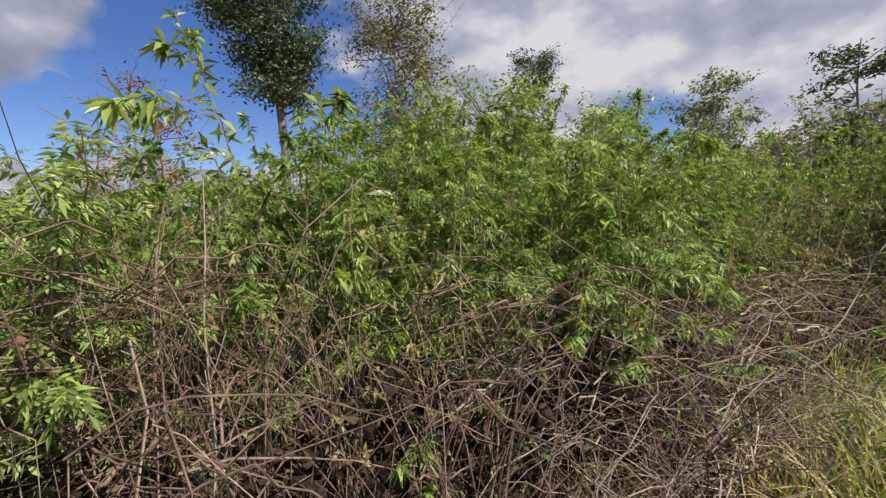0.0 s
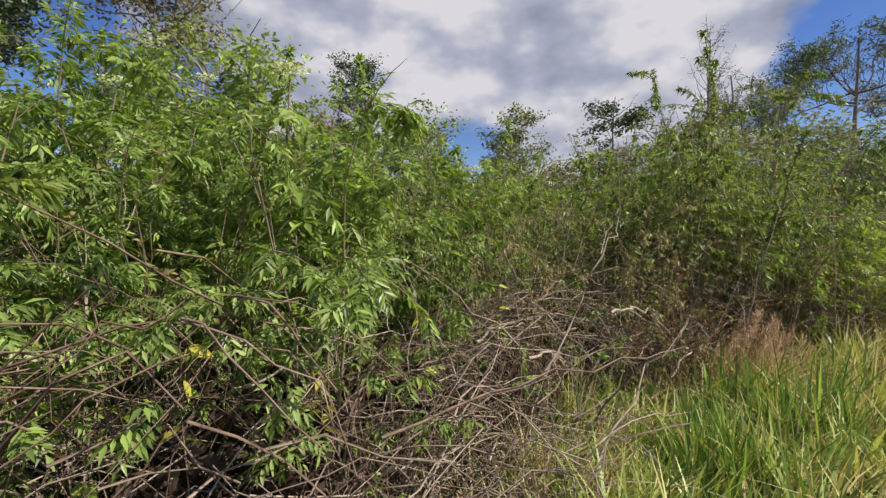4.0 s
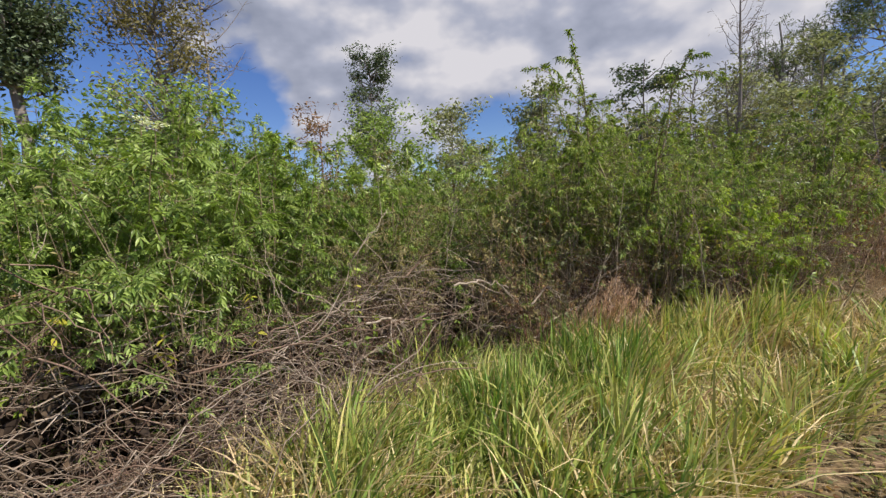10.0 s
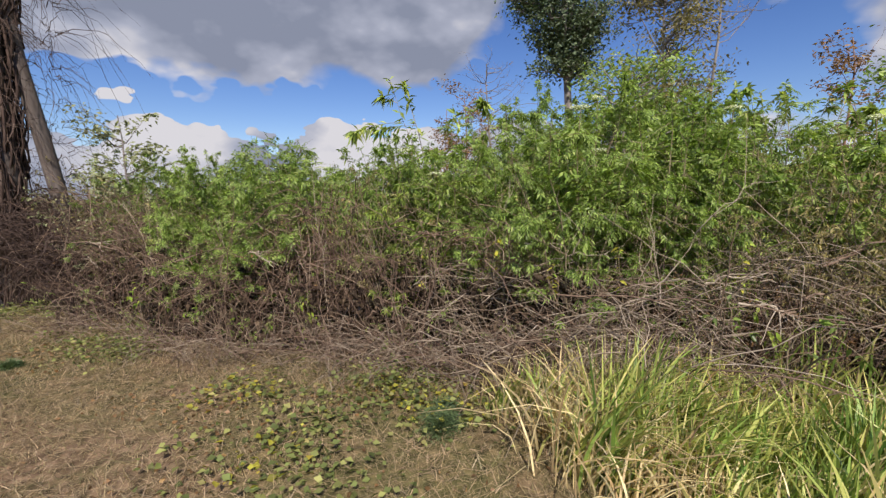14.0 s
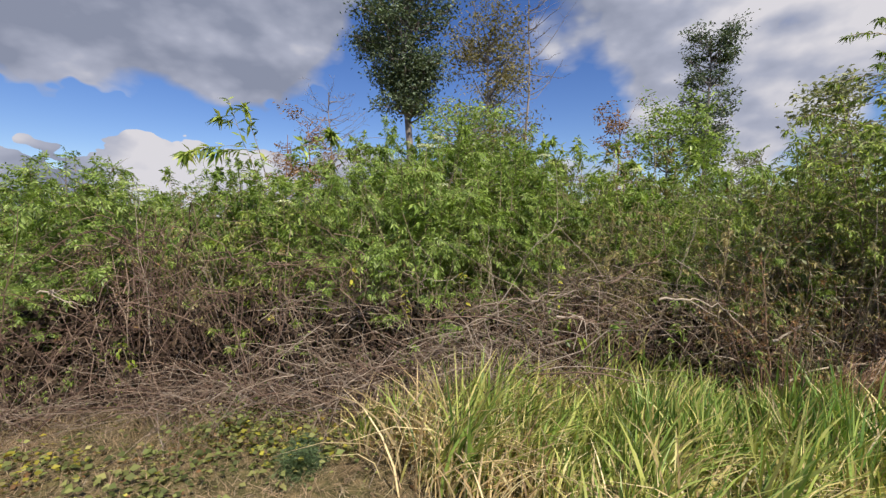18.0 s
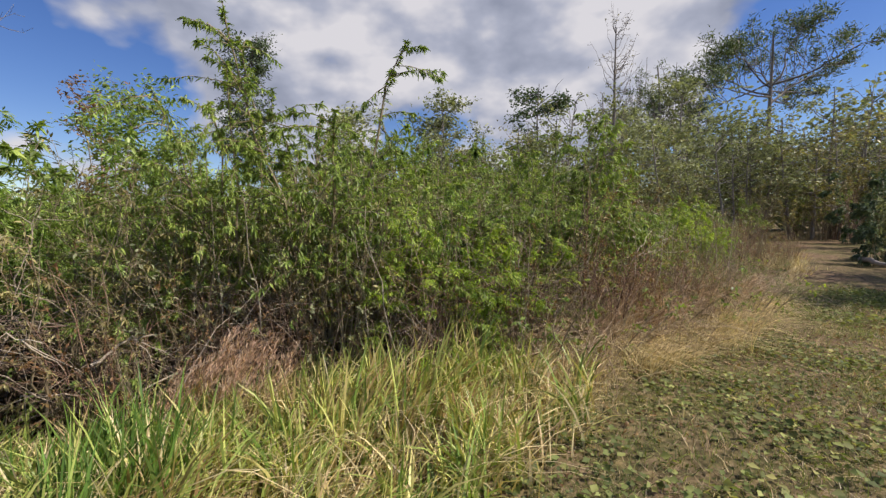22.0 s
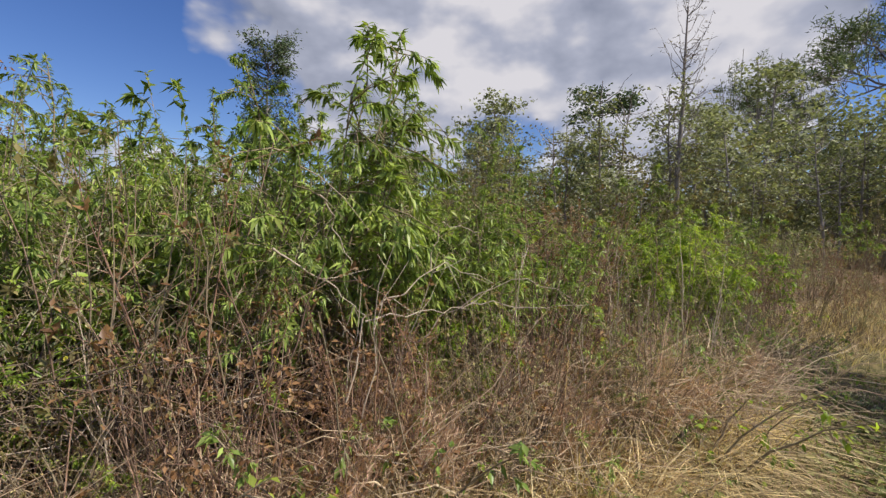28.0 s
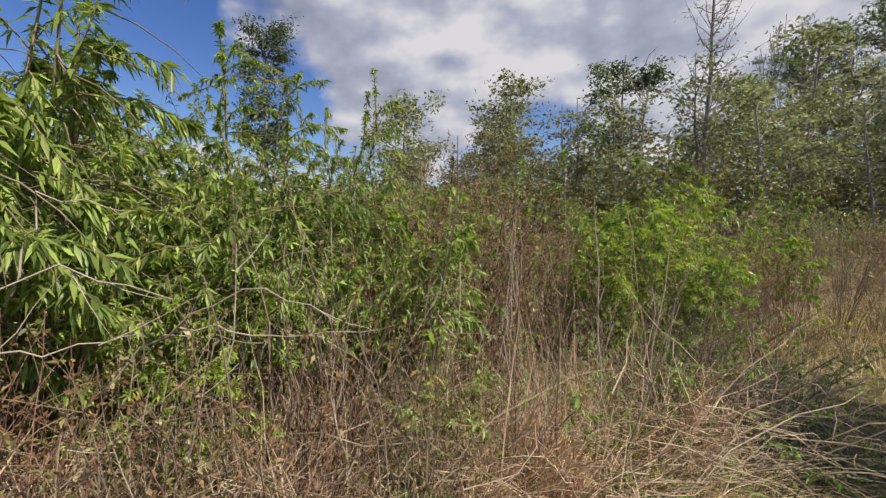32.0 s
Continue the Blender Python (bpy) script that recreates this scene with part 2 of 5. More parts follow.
G = {
    "weed": foliage("weed_leaf", [(0, (0.04, 0.075, 0.02)), (0.35, (0.155, 0.235, 0.05)), (0.7, (0.295, 0.39, 0.098)), (0.9, (0.42, 0.47, 0.17)), (1, (0.52, 0.48, 0.13))], translucent=0.34, rough=0.36),
    "willow": foliage("willow_leaf", [(0, (0.045, 0.075, 0.02)), (0.4, (0.185, 0.26, 0.055)), (0.75, (0.345, 0.42, 0.1)), (1, (0.46, 0.45, 0.13))], translucent=0.3, rough=0.38),
    # near black: the shade in the brush hollows is put into this leaf colour
    "shade_leaf": foliage("brush_shade_leaf", [(0, (0.018, 0.012, 0.008)), (0.6, (0.06, 0.04, 0.025)), (1, (0.15, 0.105, 0.06))], translucent=0.1, rough=0.8),
    "lime": foliage("lime_leaf", [(0, (0.085, 0.15, 0.022)), (0.5, (0.24, 0.345, 0.05)), (1, (0.47, 0.48, 0.09))], translucent=0.42),
    "yellow": foliage("yellow_leaf", [(0.0, (0.36, 0.36, 0.05)), (0.6, (0.48, 0.44, 0.07)), (1.0, (0.42, 0.26, 0.06))], translucent=0.4),
    "dark": foliage("dark_evergreen_leaf", [(0, (0.03, 0.05, 0.024)), (0.55, (0.095, 0.135, 0.065)), (1, (0.24, 0.29, 0.18))], translucent=0.15, rough=0.6),
    "olive": foliage("olive_tree_leaf", [(0, (0.12, 0.125, 0.07)), (0.5, (0.27, 0.29, 0.155)), (1, (0.46, 0.465, 0.29))], translucent=0.25, rough=0.75),
    "needle": foliage("pine_needles", [(0.0, (0.035, 0.065, 0.022)), (0.5, (0.11, 0.155, 0.055)), (1.0, (0.24, 0.28, 0.11))], translucent=0.1),
    "rust": foliage("withered_leaf", [(0, (0.11, 0.055, 0.026)), (0.5, (0.26, 0.145, 0.065)), (1, (0.42, 0.29, 0.13))], translucent=0.25),
    "brown": foliage("drab_leaf", [(0, (0.11, 0.1, 0.035)), (0.5, (0.26, 0.225, 0.09)), (1, (0.44, 0.37, 0.17))], translucent=0.25),
    "grass": foliage("tall_grass_blade", [(0, (0.08, 0.16, 0.03)), (0.35, (0.235, 0.33, 0.07)), (0.66, (0.47, 0.485, 0.14)), (0.88, (0.54, 0.45, 0.18)), (1, (0.4, 0.25, 0.12))], translucent=0.22, spread=0.75, spots=0.4, patch=1.4),
    "fresh_grass": foliage("fresh_grass_blade", [(0, (0.07, 0.16, 0.035)), (0.5, (0.17, 0.29, 0.06)), (1, (0.42, 0.45, 0.13))], translucent=0.25, spread=0.75),
    "straw": foliage("dry_grass_blade", [(0, (0.22, 0.13, 0.075)), (0.3, (0.45, 0.325, 0.165)), (0.6, (0.68, 0.545, 0.295)), (0.85, (0.76, 0.64, 0.36)), (1, (0.42, 0.44, 0.16))], translucent=0.2, spread=0.7),
    "pink": foliage("seed_plume", [(0, (0.38, 0.22, 0.15)), (0.5, (0.56, 0.38, 0.27)), (1, (0.68, 0.53, 0.38))], translucent=0.25, spread=0.7),
    "lawn": foliage("short_grass_blade", [(0, (0.12, 0.12, 0.045)), (0.3, (0.25, 0.205, 0.105)), (0.7, (0.43, 0.315, 0.2)), (1, (0.37, 0.25, 0.165))], translucent=0.2, spread=0.7),
    "creeper": foliage("creeper_leaf", [(0, (0.07, 0.09, 0.03)), (0.45, (0.17, 0.205, 0.06)), (0.8, (0.3, 0.31, 0.1)), (1, (0.42, 0.33, 0.13))], translucent=0.3, spread=0.75, rough=0.65),
    "herb": foliage("feathery_herb_leaf", [(0, (0.05, 0.085, 0.035)), (1, (0.15, 0.21, 0.09))], translucent=0.25),
    "flower": foliage("white_flower", [(0.0, (0.62, 0.64, 0.48)), (1.0, (0.80, 0.80, 0.68))], translucent=0.3),
    "twig": bark("dead_twig", [(0, (0.04, 0.025, 0.017)), (0.4, (0.138, 0.086, 0.06)), (0.75, (0.32, 0.228, 0.157)), (1, (0.56, 0.455, 0.33))]),
    "grey_twig": bark("grey_dead_vine", [(0, (0.07, 0.052, 0.036)), (0.4, (0.225, 0.17, 0.12)), (0.75, (0.42, 0.34, 0.25)), (1, (0.6, 0.51, 0.41))]),
    "dry_stem": bark("tan_dry_stem", [(0, (0.16, 0.10, 0.07)), (0.4, (0.36, 0.26, 0.16)), (0.75, (0.56, 0.44, 0.275)), (1, (0.7, 0.58, 0.39))]),
    "pale": bark("bleached_branch", [(0.0, (0.25, 0.19, 0.14)), (0.6, (0.46, 0.38, 0.28)), (1.0, (0.60, 0.52, 0.40))]),
    "stem": bark("green_brown_stem", [(0.0, (0.08, 0.062, 0.032)), (0.5, (0.235, 0.185, 0.11)), (1.0, (0.42, 0.35, 0.23))]),
    "trunk": bark("grey_bark", [(0, (0.07, 0.06, 0.052)), (0.5, (0.21, 0.185, 0.165)), (1, (0.42, 0.38, 0.34))], scale=9),
    "dark_trunk": bark("weathered_dark_bark", [(0, (0.035, 0.028, 0.024)), (0.5, (0.11, 0.09, 0.078)), (1, (0.24, 0.2, 0.17))], scale=9),
    "vine": bark("dark_vine", [(0.0, (0.025, 0.016, 0.012)), (0.6, (0.08, 0.052, 0.04)), (1.0, (0.19, 0.14, 0.11))]),
    "redstem": bark("red_brown_stem", [(0.0, (0.08, 0.04, 0.026)), (0.6, (0.29, 0.17, 0.112)), (1.0, (0.46, 0.32, 0.2))]),
}


def ground_material():
    m, nt, out = material("ground_soil_and_thatch")
    co = nt.nodes.new("ShaderNodeTexCoord")

    def noise_at(scale, detail):
        n = nt.nodes.new("ShaderNodeTexNoise")
        n.inputs["Scale"].default_value, n.inputs["Detail"].default_value = scale, detail
        nt.links.new(co.outputs["Object"], n.inputs["Vector"])
        return n
    fine, mid, wide = noise_at(16.0, 10.0), noise_at(2.6, 6.0), noise_at(0.3, 4.0)
    soil = ramp(nt, [(0.3, (0.05, 0.034, 0.02)), (0.5, (0.165, 0.108, 0.065)), (0.7, (0.32, 0.218, 0.135))])
    nt.links.new(fine.outputs[0], soil.inputs[0])
    turf = ramp(nt, [(0.3, (0.035, 0.035, 0.014)), (0.5, (0.11, 0.10, 0.04)), (0.7, (0.24, 0.185, 0.085))])
    nt.links.new(fine.outputs[0], turf.inputs[0])
    add = nt.nodes.new("ShaderNodeMath")
    add.operation = "MULTIPLY_ADD"
    add.inputs[1].default_value = 0.6
    nt.links.new(mid.outputs[0], add.inputs[0])
    nt.links.new(wide.outputs[0], add.inputs[2])
    cut = ramp(nt, [(0.68, (0, 0, 0)), (0.92, (1, 1, 1))])
    nt.links.new(add.outputs[0], cut.inputs[0])
    mix = nt.nodes.new("ShaderNodeMixRGB")
    nt.links.new(cut.outputs[0], mix.inputs[0])
    nt.links.new(turf.outputs[0], mix.inputs[1])
    nt.links.new(soil.outputs[0], mix.inputs[2])
    b = nt.nodes.new("ShaderNodeBsdfPrincipled")
    b.inputs["Roughness"].default_value = 0.95
    b.inputs["Specular IOR Level"].default_value = 0.1
    bp = nt.nodes.new("ShaderNodeBump")
    bp.inputs["Strength"].default_value, bp.inputs["Distance"].default_value = 0.5, 0.015
    nt.links.new(fine.outputs[0], bp.inputs["Height"])
    nt.links.new(bp.outputs[0], b.inputs["Normal"])
    nt.links.new(mix.outputs[0], b.inputs["Base Color"])
    nt.links.new(b.outputs[0], out.inputs[0])
    return m


GROUND = ground_material()

# ---- mesh tools ----
rng = np.random.default_rng(11)


def unit(v):
    return v / np.maximum(np.linalg.norm(v, axis=-1, keepdims=True), 1e-9)


def mesh_of(name, chunks, mat):
    """One mesh from chunks of (vertices, faces)."""
    verts, loops, starts, at, count = [], [], [], 0, 0
    for v, f in chunks:
        v, f = np.asarray(v, np.float32).reshape(-1, 3), np.asarray(f, np.int32)
        loops.append((f + at).ravel())
        starts.append(np.arange(len(f)) * f.shape[1] + count)
        at += len(v)
        count += f.size
        verts.append(v)
    verts, loops, starts = np.concatenate(verts), np.concatenate(loops), np.concatenate(starts)
    me = bpy.data.meshes.new(name)
    me.vertices.add(len(verts))
    me.vertices.foreach_set("co", verts.ravel())
    me.loops.add(len(loops))
    me.loops.foreach_set("vertex_index", loops)
    me.polygons.add(len(starts))
    me.polygons.foreach_set("loop_start", starts.astype(np.int32))
    me.materials.append(mat)
    me.update(calc_edges=True)
    return me


def part(name, me, parent, label=""):
    ob = new(name, me)
    ob.parent = parent
    return tagged(ob, label=label) if label else ob


def tubes(p, r, sides=4):
    """Tubes along p (N, K, 3) with radii r (N, K)."""
    p, r = np.asarray(p, float), np.asarray(r, float)
    n, k, _ = p.shape
    t = unit(np.gradient(p, axis=1))
    ref = np.where(np.abs(t[..., 2:3]) > 0.9, np.array([1.0, 0, 0]), np.array([0, 0, 1.0]))
    u = unit(np.cross(t, ref))
    w = np.cross(t, u)
    a = np.arange(sides) * 2 * np.pi / sides
    ring = p[:, :, None] + r[:, :, None, None] * (np.cos(a)[:, None] * u[:, :, None] + np.sin(a)[:, None] * w[:, :, None])
    idx = np.arange(n * k * sides).reshape(n, k, sides)
    nxt = np.roll(idx, -1, axis=2)
    f = np.stack([idx[:, :-1], nxt[:, :-1], nxt[:, 1:], idx[:, 1:]], -1).reshape(-1, 4)
    return ring.reshape(-1, 3), f


def leaves(p, d, n, length, width, droop=0.25, fine=True):
    """Folded leaves from base p along d, with upper side n."""
    d = unit(d)
    s = unit(np.cross(d, n))
    n = np.cross(s, d)
    L, W = np.asarray(length)[:, None], np.asarray(width)[:, None]
    down = np.array([0, 0, -1.0]) * L * droop
    v0, tip = p, p + d * L + down
    a = p + d * L * 0.42 + s * W * 0.5 + n * W * 0.18 + down * 0.25
    b = p + d * L * 0.42 - s * W * 0.5 + n * W * 0.18 + down * 0.25
    i = np.arange(len(p))[:, None]
    if fine:
        mid = p + d * L * 0.45 + down * 0.22
        v = np.stack([v0, a, tip, b, mid], 1).reshape(-1, 3)
        f = np.stack([i * 5 + np.array(q) for q in ((0, 4, 1), (1, 4, 2), (2, 4, 3), (3, 4, 0))], 1).reshape(-1, 3)
    else:
        v = np.stack([v0, a, tip, b], 1).reshape(-1, 3)
        f = np.stack([i * 4 + np.array(q) for q in ((0, 2, 1), (0, 3, 2))], 1).reshape(-1, 3)
    return v, f


def shaped_leaves(p, d, n, length, width, droop=0.3):
    """Leaves with a rounded outline, folded at the rib."""
    d = unit(d)
    side = unit(np.cross(d, n))
    n = np.cross(side, d)
    st, ws = np.array([0, 0.14, 0.38, 0.66, 0.88, 1.0]), np.array([0.05, 0.62, 1.0, 0.8, 0.36, 0.02])
    L, W = np.asarray(length)[:, None, None], np.asarray(width)[:, None, None]
    mid = p[:, None] + d[:, None] * L * st[None, :, None] - np.array([0, 0, 1.0]) * L * droop * (st ** 2)[None, :, None]
    off = side[:, None] * W * 0.5 * ws[None, :, None]
    up = n[:, None] * W * 0.14 * ws[None, :, None]
    v = np.stack([mid - off + up, mid, mid + off + up], 2).reshape(-1, 3)
    i = np.arange(len(p) * 18).reshape(len(p), 6, 3)
    f = np.concatenate([np.stack([i[:, :-1, a], i[:, :-1, a + 1], i[:, 1:, a + 1], i[:, 1:, a]], -1).reshape(-1, 4) for a in (0, 1)])
    return v, f


def blades(base, height, width, lean, k=5, curl=0.5):
    """Grass blades: strips that rise and bend over towards lean (N, 2)."""
    n = len(base)
    s = np.linspace(0, 1, k)
    bend = np.linalg.norm(lean, axis=1)
    out = s[None] ** 1.8 * bend[:, None]
    up = s[None] * (1 - 0.35 * np.minimum(bend, 1.6)[:, None] * s[None] ** 2 * curl * 2)
    dirn = unit(np.c_[lean, np.zeros(n)])
    spine = base[:, None] + height[:, None, None] * (up[..., None] * np.array([0, 0, 1.0]) + out[..., None] * dirn[:, None])
    turn = rng.uniform(0, np.pi, n)
    side = np.stack([np.cos(turn), np.sin(turn), 0 * turn], 1)[:, None]
    w = width[:, None, None] * (np.array([0.75, 1.0, 0.85, 0.55, 0.06]) if k == 5 else np.linspace(1, 0.08, k))[None, :, None]
    v = np.stack([spine - side * w / 2, spine + side * w / 2], 2).reshape(-1, 3)
    i = np.arange(n * k * 2).reshape(n, k, 2)
    f = np.stack([i[:, :-1, 0], i[:, :-1, 1], i[:, 1:, 1], i[:, 1:, 0]], -1).reshape(-1, 4)
    return v, f


def rand_dirs(n, zlo=-1.0, zhi=1.0):
    z, a = rng.uniform(zlo, zhi, n), rng.uniform(0, 2 * np.pi, n)
    r = np.sqrt(np.maximum(1 - z * z, 0))
    return np.stack([r * np.cos(a), r * np.sin(a), z], 1)


def along(p, s):
    """Points at fractions s of the polylines p (N, K, 3)."""
    k = p.shape[1] - 1
    x = np.clip(s * k, 0, k - 1e-6)
    i = x.astype(int)
    fr = (x - i)[:, None]
    m = np.arange(len(p))
    return p[m, i] * (1 - fr) + p[m, i + 1] * fr, unit(p[m, i + 1] - p[m, i])


def front(x):
    """The line along which the thicket begins."""
    return np.interp(x, [-20, -9, -5.5, -3.5, -1.6, -0.8, -0.3, 0.4, 1.5, 3, 5, 6.5, 8, 10, 12, 13.5, 18, 27, 45],
                     [-2.6, -1.4, -0.7, -0.15, 0.55, 1.15, 1.42, 1.8, 2.4, 3.0, 3.2, 3.0, 2.9, 3.1, 3.5, 4.4, 5.6, 9.8, 16])


def weed_height(x):
    """How tall the weeds grow along the thicket, relative to the tallest."""
    return float(np.interp(x, [-14, -3, -1.2, 0.2, 1.6, 3.0, 4.4, 30], [0.75, 0.9, 1.0, 1.08, 1.0, 0.88, 0.85, 0.85]))

# ---- ground ----


def height(x, y):
    return 0.035 * np.sin(x * 0.9 + 0.6 * y) + 0.025 * np.sin(1.7 * y - 0.8 * x + 1.0) - 0.03


def build_ground():
    # fine cells near the walk, wider ones out to the horizon
    a = np.concatenate([-np.geomspace(1500, 16, 16), np.linspace(-14, 30, 133), np.geomspace(32, 1500, 16)])
    b = np.concatenate([-np.geomspace(1500, 7, 16), np.linspace(-6, 16, 67), np.geomspace(17.5, 1500, 16)])
    x, y = np.meshgrid(a, b, indexing="ij")
    z = height(x, y) * (np.hypot(x - 6, y - 2) < 60)
    i = np.arange(x.size).reshape(x.shape)
    f = np.stack([i[:-1, :-1], i[1:, :-1], i[1:, 1:], i[:-1, 1:]], -1).reshape(-1, 4)
    me = mesh_of("ground", [(np.stack([x, y, z], -1).reshape(-1, 3), f)], GROUND)
    me.polygons.foreach_set("use_smooth", np.ones(len(me.polygons), bool))
    tagged(new("ground", me), label="dry earth and thin mown turf beside the thicket", category="ground", kind="structure")


build_ground()


def on_ground(x, y, sink=0.01):
    return np.stack([x, y, height(x, y) - sink], -1)


# ---- plants ----


def stem_lines(tall, spread, stems):
    a = rng.uniform(0, 2 * np.pi, stems)
    lean = rng.uniform(0.15, 1.0, stems) * spread
    s = np.linspace(0, 1, 7)
    tops = tall * rng.uniform(0.6, 1.0, stems)
    foot = np.stack([np.cos(a), np.sin(a)], 1) * rng.uniform(0.02, 0.22, stems)[:, None] * min(1.0, spread * 1.5)
    p = np.zeros((stems, 7, 3))
    p[..., :2] = foot[:, None] + np.stack([np.cos(a), np.sin(a)], 1)[:, None] * (lean[:, None] * s[None] ** 1.4)[..., None]
    p[..., 2] = tops[:, None] * (s[None] - 0.10 * s[None] ** 3)
    p[:, 1:] += rng.normal(0, 0.025 * tall / 2.5, (stems, 6, 3))
    p[:, 0, 2] = -0.08
    return p


def twig_lines(p, twigs, low, tall, hang, reach=(0.10, 0.26)):
    """Side twigs; the stem each one grows from, and its line."""
    which = np.sort(rng.integers(0, len(p), twigs))
    at = rng.uniform(low, 0.98, twigs)
    b0, bd = along(p[which], at)
    outward = unit(np.c_[p[which, -1, :2] - p[which, 0, :2], np.zeros(twigs)] + rng.normal(0, 0.7, (twigs, 3)))
    d = unit(outward * 0.9 + bd * 0.55)
    ln = tall * rng.uniform(*reach, twigs) * (1.25 - 0.6 * at)
    q = np.linspace(0, 1, 4)
    tw = b0[:, None] + d[:, None] * (ln[:, None] * q[None])[..., None] - np.array([0, 0, 1.0]) * (hang * ln[:, None] * q[None] ** 2)[..., None]
    return which, tw


def compound(base, dirs, length, leaflets, leaf, wide, droop=0.2):
    """Feathered leaves: pairs of leaflets along a drooping rib."""
    n = len(base)
    dirs = unit(dirs)
    up = unit(np.array([0, 0, 1.0]) + rng.normal(0, 0.3, (n, 3)))
    side = unit(np.cross(dirs, up))
    up = np.cross(side, dirs)
    s = (np.arange(leaflets) // 2 + 1) / (leaflets // 2 + 0.5)
    sign = np.where(np.arange(leaflets) % 2, 1.0, -1.0)
    sign[-1] = 0.0
    s[-1] = 1.0
    pos = base[:, None] + dirs[:, None] * (length[:, None] * s[None])[..., None] - np.array([0, 0, 1.0]) * (droop * length[:, None] * s[None] ** 2)[..., None]
    d = dirs[:, None] * np.where(sign == 0, 1.0, 0.55)[None, :, None] + side[:, None] * sign[None, :, None] + np.array([0, 0, -0.35]) + rng.normal(0, 0.18, (n, leaflets, 3))
    nrm = np.repeat(up[:, None], leaflets, 1) + rng.normal(0, 0.25, (n, leaflets, 3))
    size = rng.uniform(0.65, 1.15, n * leaflets)
    return leaves(pos.reshape(-1, 3), d.reshape(-1, 3), nrm.reshape(-1, 3), leaf * size, wide * size, 0.25, False)


def shrub_parts(tall, spread, stems, twigs, count, leaf, wide, mat, stem_mat, low=0.3, hang=0.2, thick=0.011, feather=0, fine=True, droop=0.3, split=True, reach=(0.10, 0.26), tufts=0.6):
    """Parts of a many-stemmed shrub that stands at the origin."""
    p = stem_lines(tall, spread, stems)
    which, tw = twig_lines(p, twigs, low, tall, hang, reach)
    s, q = np.linspace(0, 1, 7), np.linspace(0, 1, 4)
    if not split:
        tw, q = tw[:, [0, 2, 3]], q[[0, 2, 3]]
    r = thick * rng.uniform(0.6, 1.2, stems)[:, None] * (1.05 - 0.82 * s[None])
    tr = np.full((twigs, len(q)), thick * 0.32) * (1.05 - 0.75 * q[None])
    out = []
    if split:
        for i in range(stems):
            ch = [tubes(p[i:i + 1], r[i:i + 1], 4)]
            if (which == i).any():
                ch.append(tubes(tw[which == i], tr[which == i], 3))
            out.append(("stem", mesh_of("stem", ch, stem_mat)))
    else:
        out.append(("branchwork", mesh_of("branchwork", [tubes(p, r, 4), tubes(tw, tr, 3)], stem_mat)))
    n1 = int(count * 0.8)
    # leaves crowd on some of the twigs, so that tufts and gaps form
    leafy = rng.permutation(twigs)[:max(8, int(twigs * tufts))]
    w1 = leafy[(rng.random(n1) ** 1.3 * len(leafy)).astype(int)]
    l1, ld1 = along(tw[w1], 1.0 - 0.8 * rng.random(n1) ** 1.9)
    n2 = count - n1
    w2 = rng.integers(0, stems, n2)
    l2, ld2 = along(p[w2], 1.0 - (1 - max(low, 0.4)) * rng.random(n2) ** 1.8)
    base, dirs = np.r_[l1, l2], np.r_[ld1, ld2]
    ld = unit(dirs * 0.6 + rng.normal(0, 0.55, (count, 3)) + np.array([0, 0, -hang]))
    if feather:
        ch = compound(base, ld, leaf * 1.6 * rng.uniform(0.7, 1.3, count), feather, leaf, wide)
    else:
        size = rng.uniform(0.6, 1.15, count)
        ch = leaves(base, ld, unit(np.array([0, 0, 1.0]) + rng.normal(0, 0.45, (count, 3))), leaf * size, wide * size, droop, fine)
    out.append(("foliage", mesh_of("foliage", [ch], mat)))
    return out


def plant(name, parts_list, m, label, category, group=""):
    root = new(name)
    root.matrix_basis = m
    for pname, me in parts_list:
        ob = part(pname, me, root)
        if pname in ("foliage", "branchwork", "crown"):
            tagged(ob, kind="stuff")
    tagged(root, label=label, category=category, group=group)
    return root


def scatter(kinds, places, name, labels, category, group):
    """Copies of the given variants at (x, y, scale, turn)."""
    first = {}
    for i, (x, y, sc, turn) in enumerate(places):
        v = int(rng.integers(0, len(kinds)))
        m = pose(x, y, float(height(x, y)), rng.uniform(-6, 6), rng.uniform(-6, 6), turn) @ Matrix.Diagonal((sc * rng.uniform(0.9, 1.15), sc * rng.uniform(0.9, 1.15), sc, 1))
        if v not in first:
            first[v] = plant(name, kinds[v], Matrix(), labels[v % len(labels)], category, group)
            first[v].matrix_basis = m
        else:
            copy_thing(first[v], Matrix()).matrix_basis = m


def place_rows(x0, x1, back0, back1, step, tall0, tall1, base_tall, jitter=0.3, keep=1.0, graded=False):
    out = []
    b = back0
    while b < back1:
        for x in np.arange(x0, x1, step * (1 + 0.05 * b)):
            xx, yy = x + rng.uniform(-jitter, jitter), float(front(x)) + b + rng.uniform(-jitter, jitter)
            if rng.random() < keep:
                out.append((xx, yy, rng.uniform(tall0, tall1) * (weed_height(xx) if graded else 1.0) / base_tall, rng.uniform(0, 360)))
        b += step * (0.8 + 0.12 * b)
    return out


def feather_weed(tall, count, mat="weed", split=True, leaf=0.085):
    return shrub_parts(tall, 0.5, 7, 80 if split else 45, count, leaf, leaf * 0.3, G[mat], G["stem"], low=0.3, hang=0.3, thick=0.008, feather=9, split=split)


def broad_weed(tall, count, mat="weed", split=True, leaf=0.11, wide=0.036, low=0.3):
    return shrub_parts(tall, 0.5, 7, 80 if split else 45, count, leaf, wide, G[mat], G["stem"], low=low, hang=0.3, thick=0.008, split=split, fine=False)


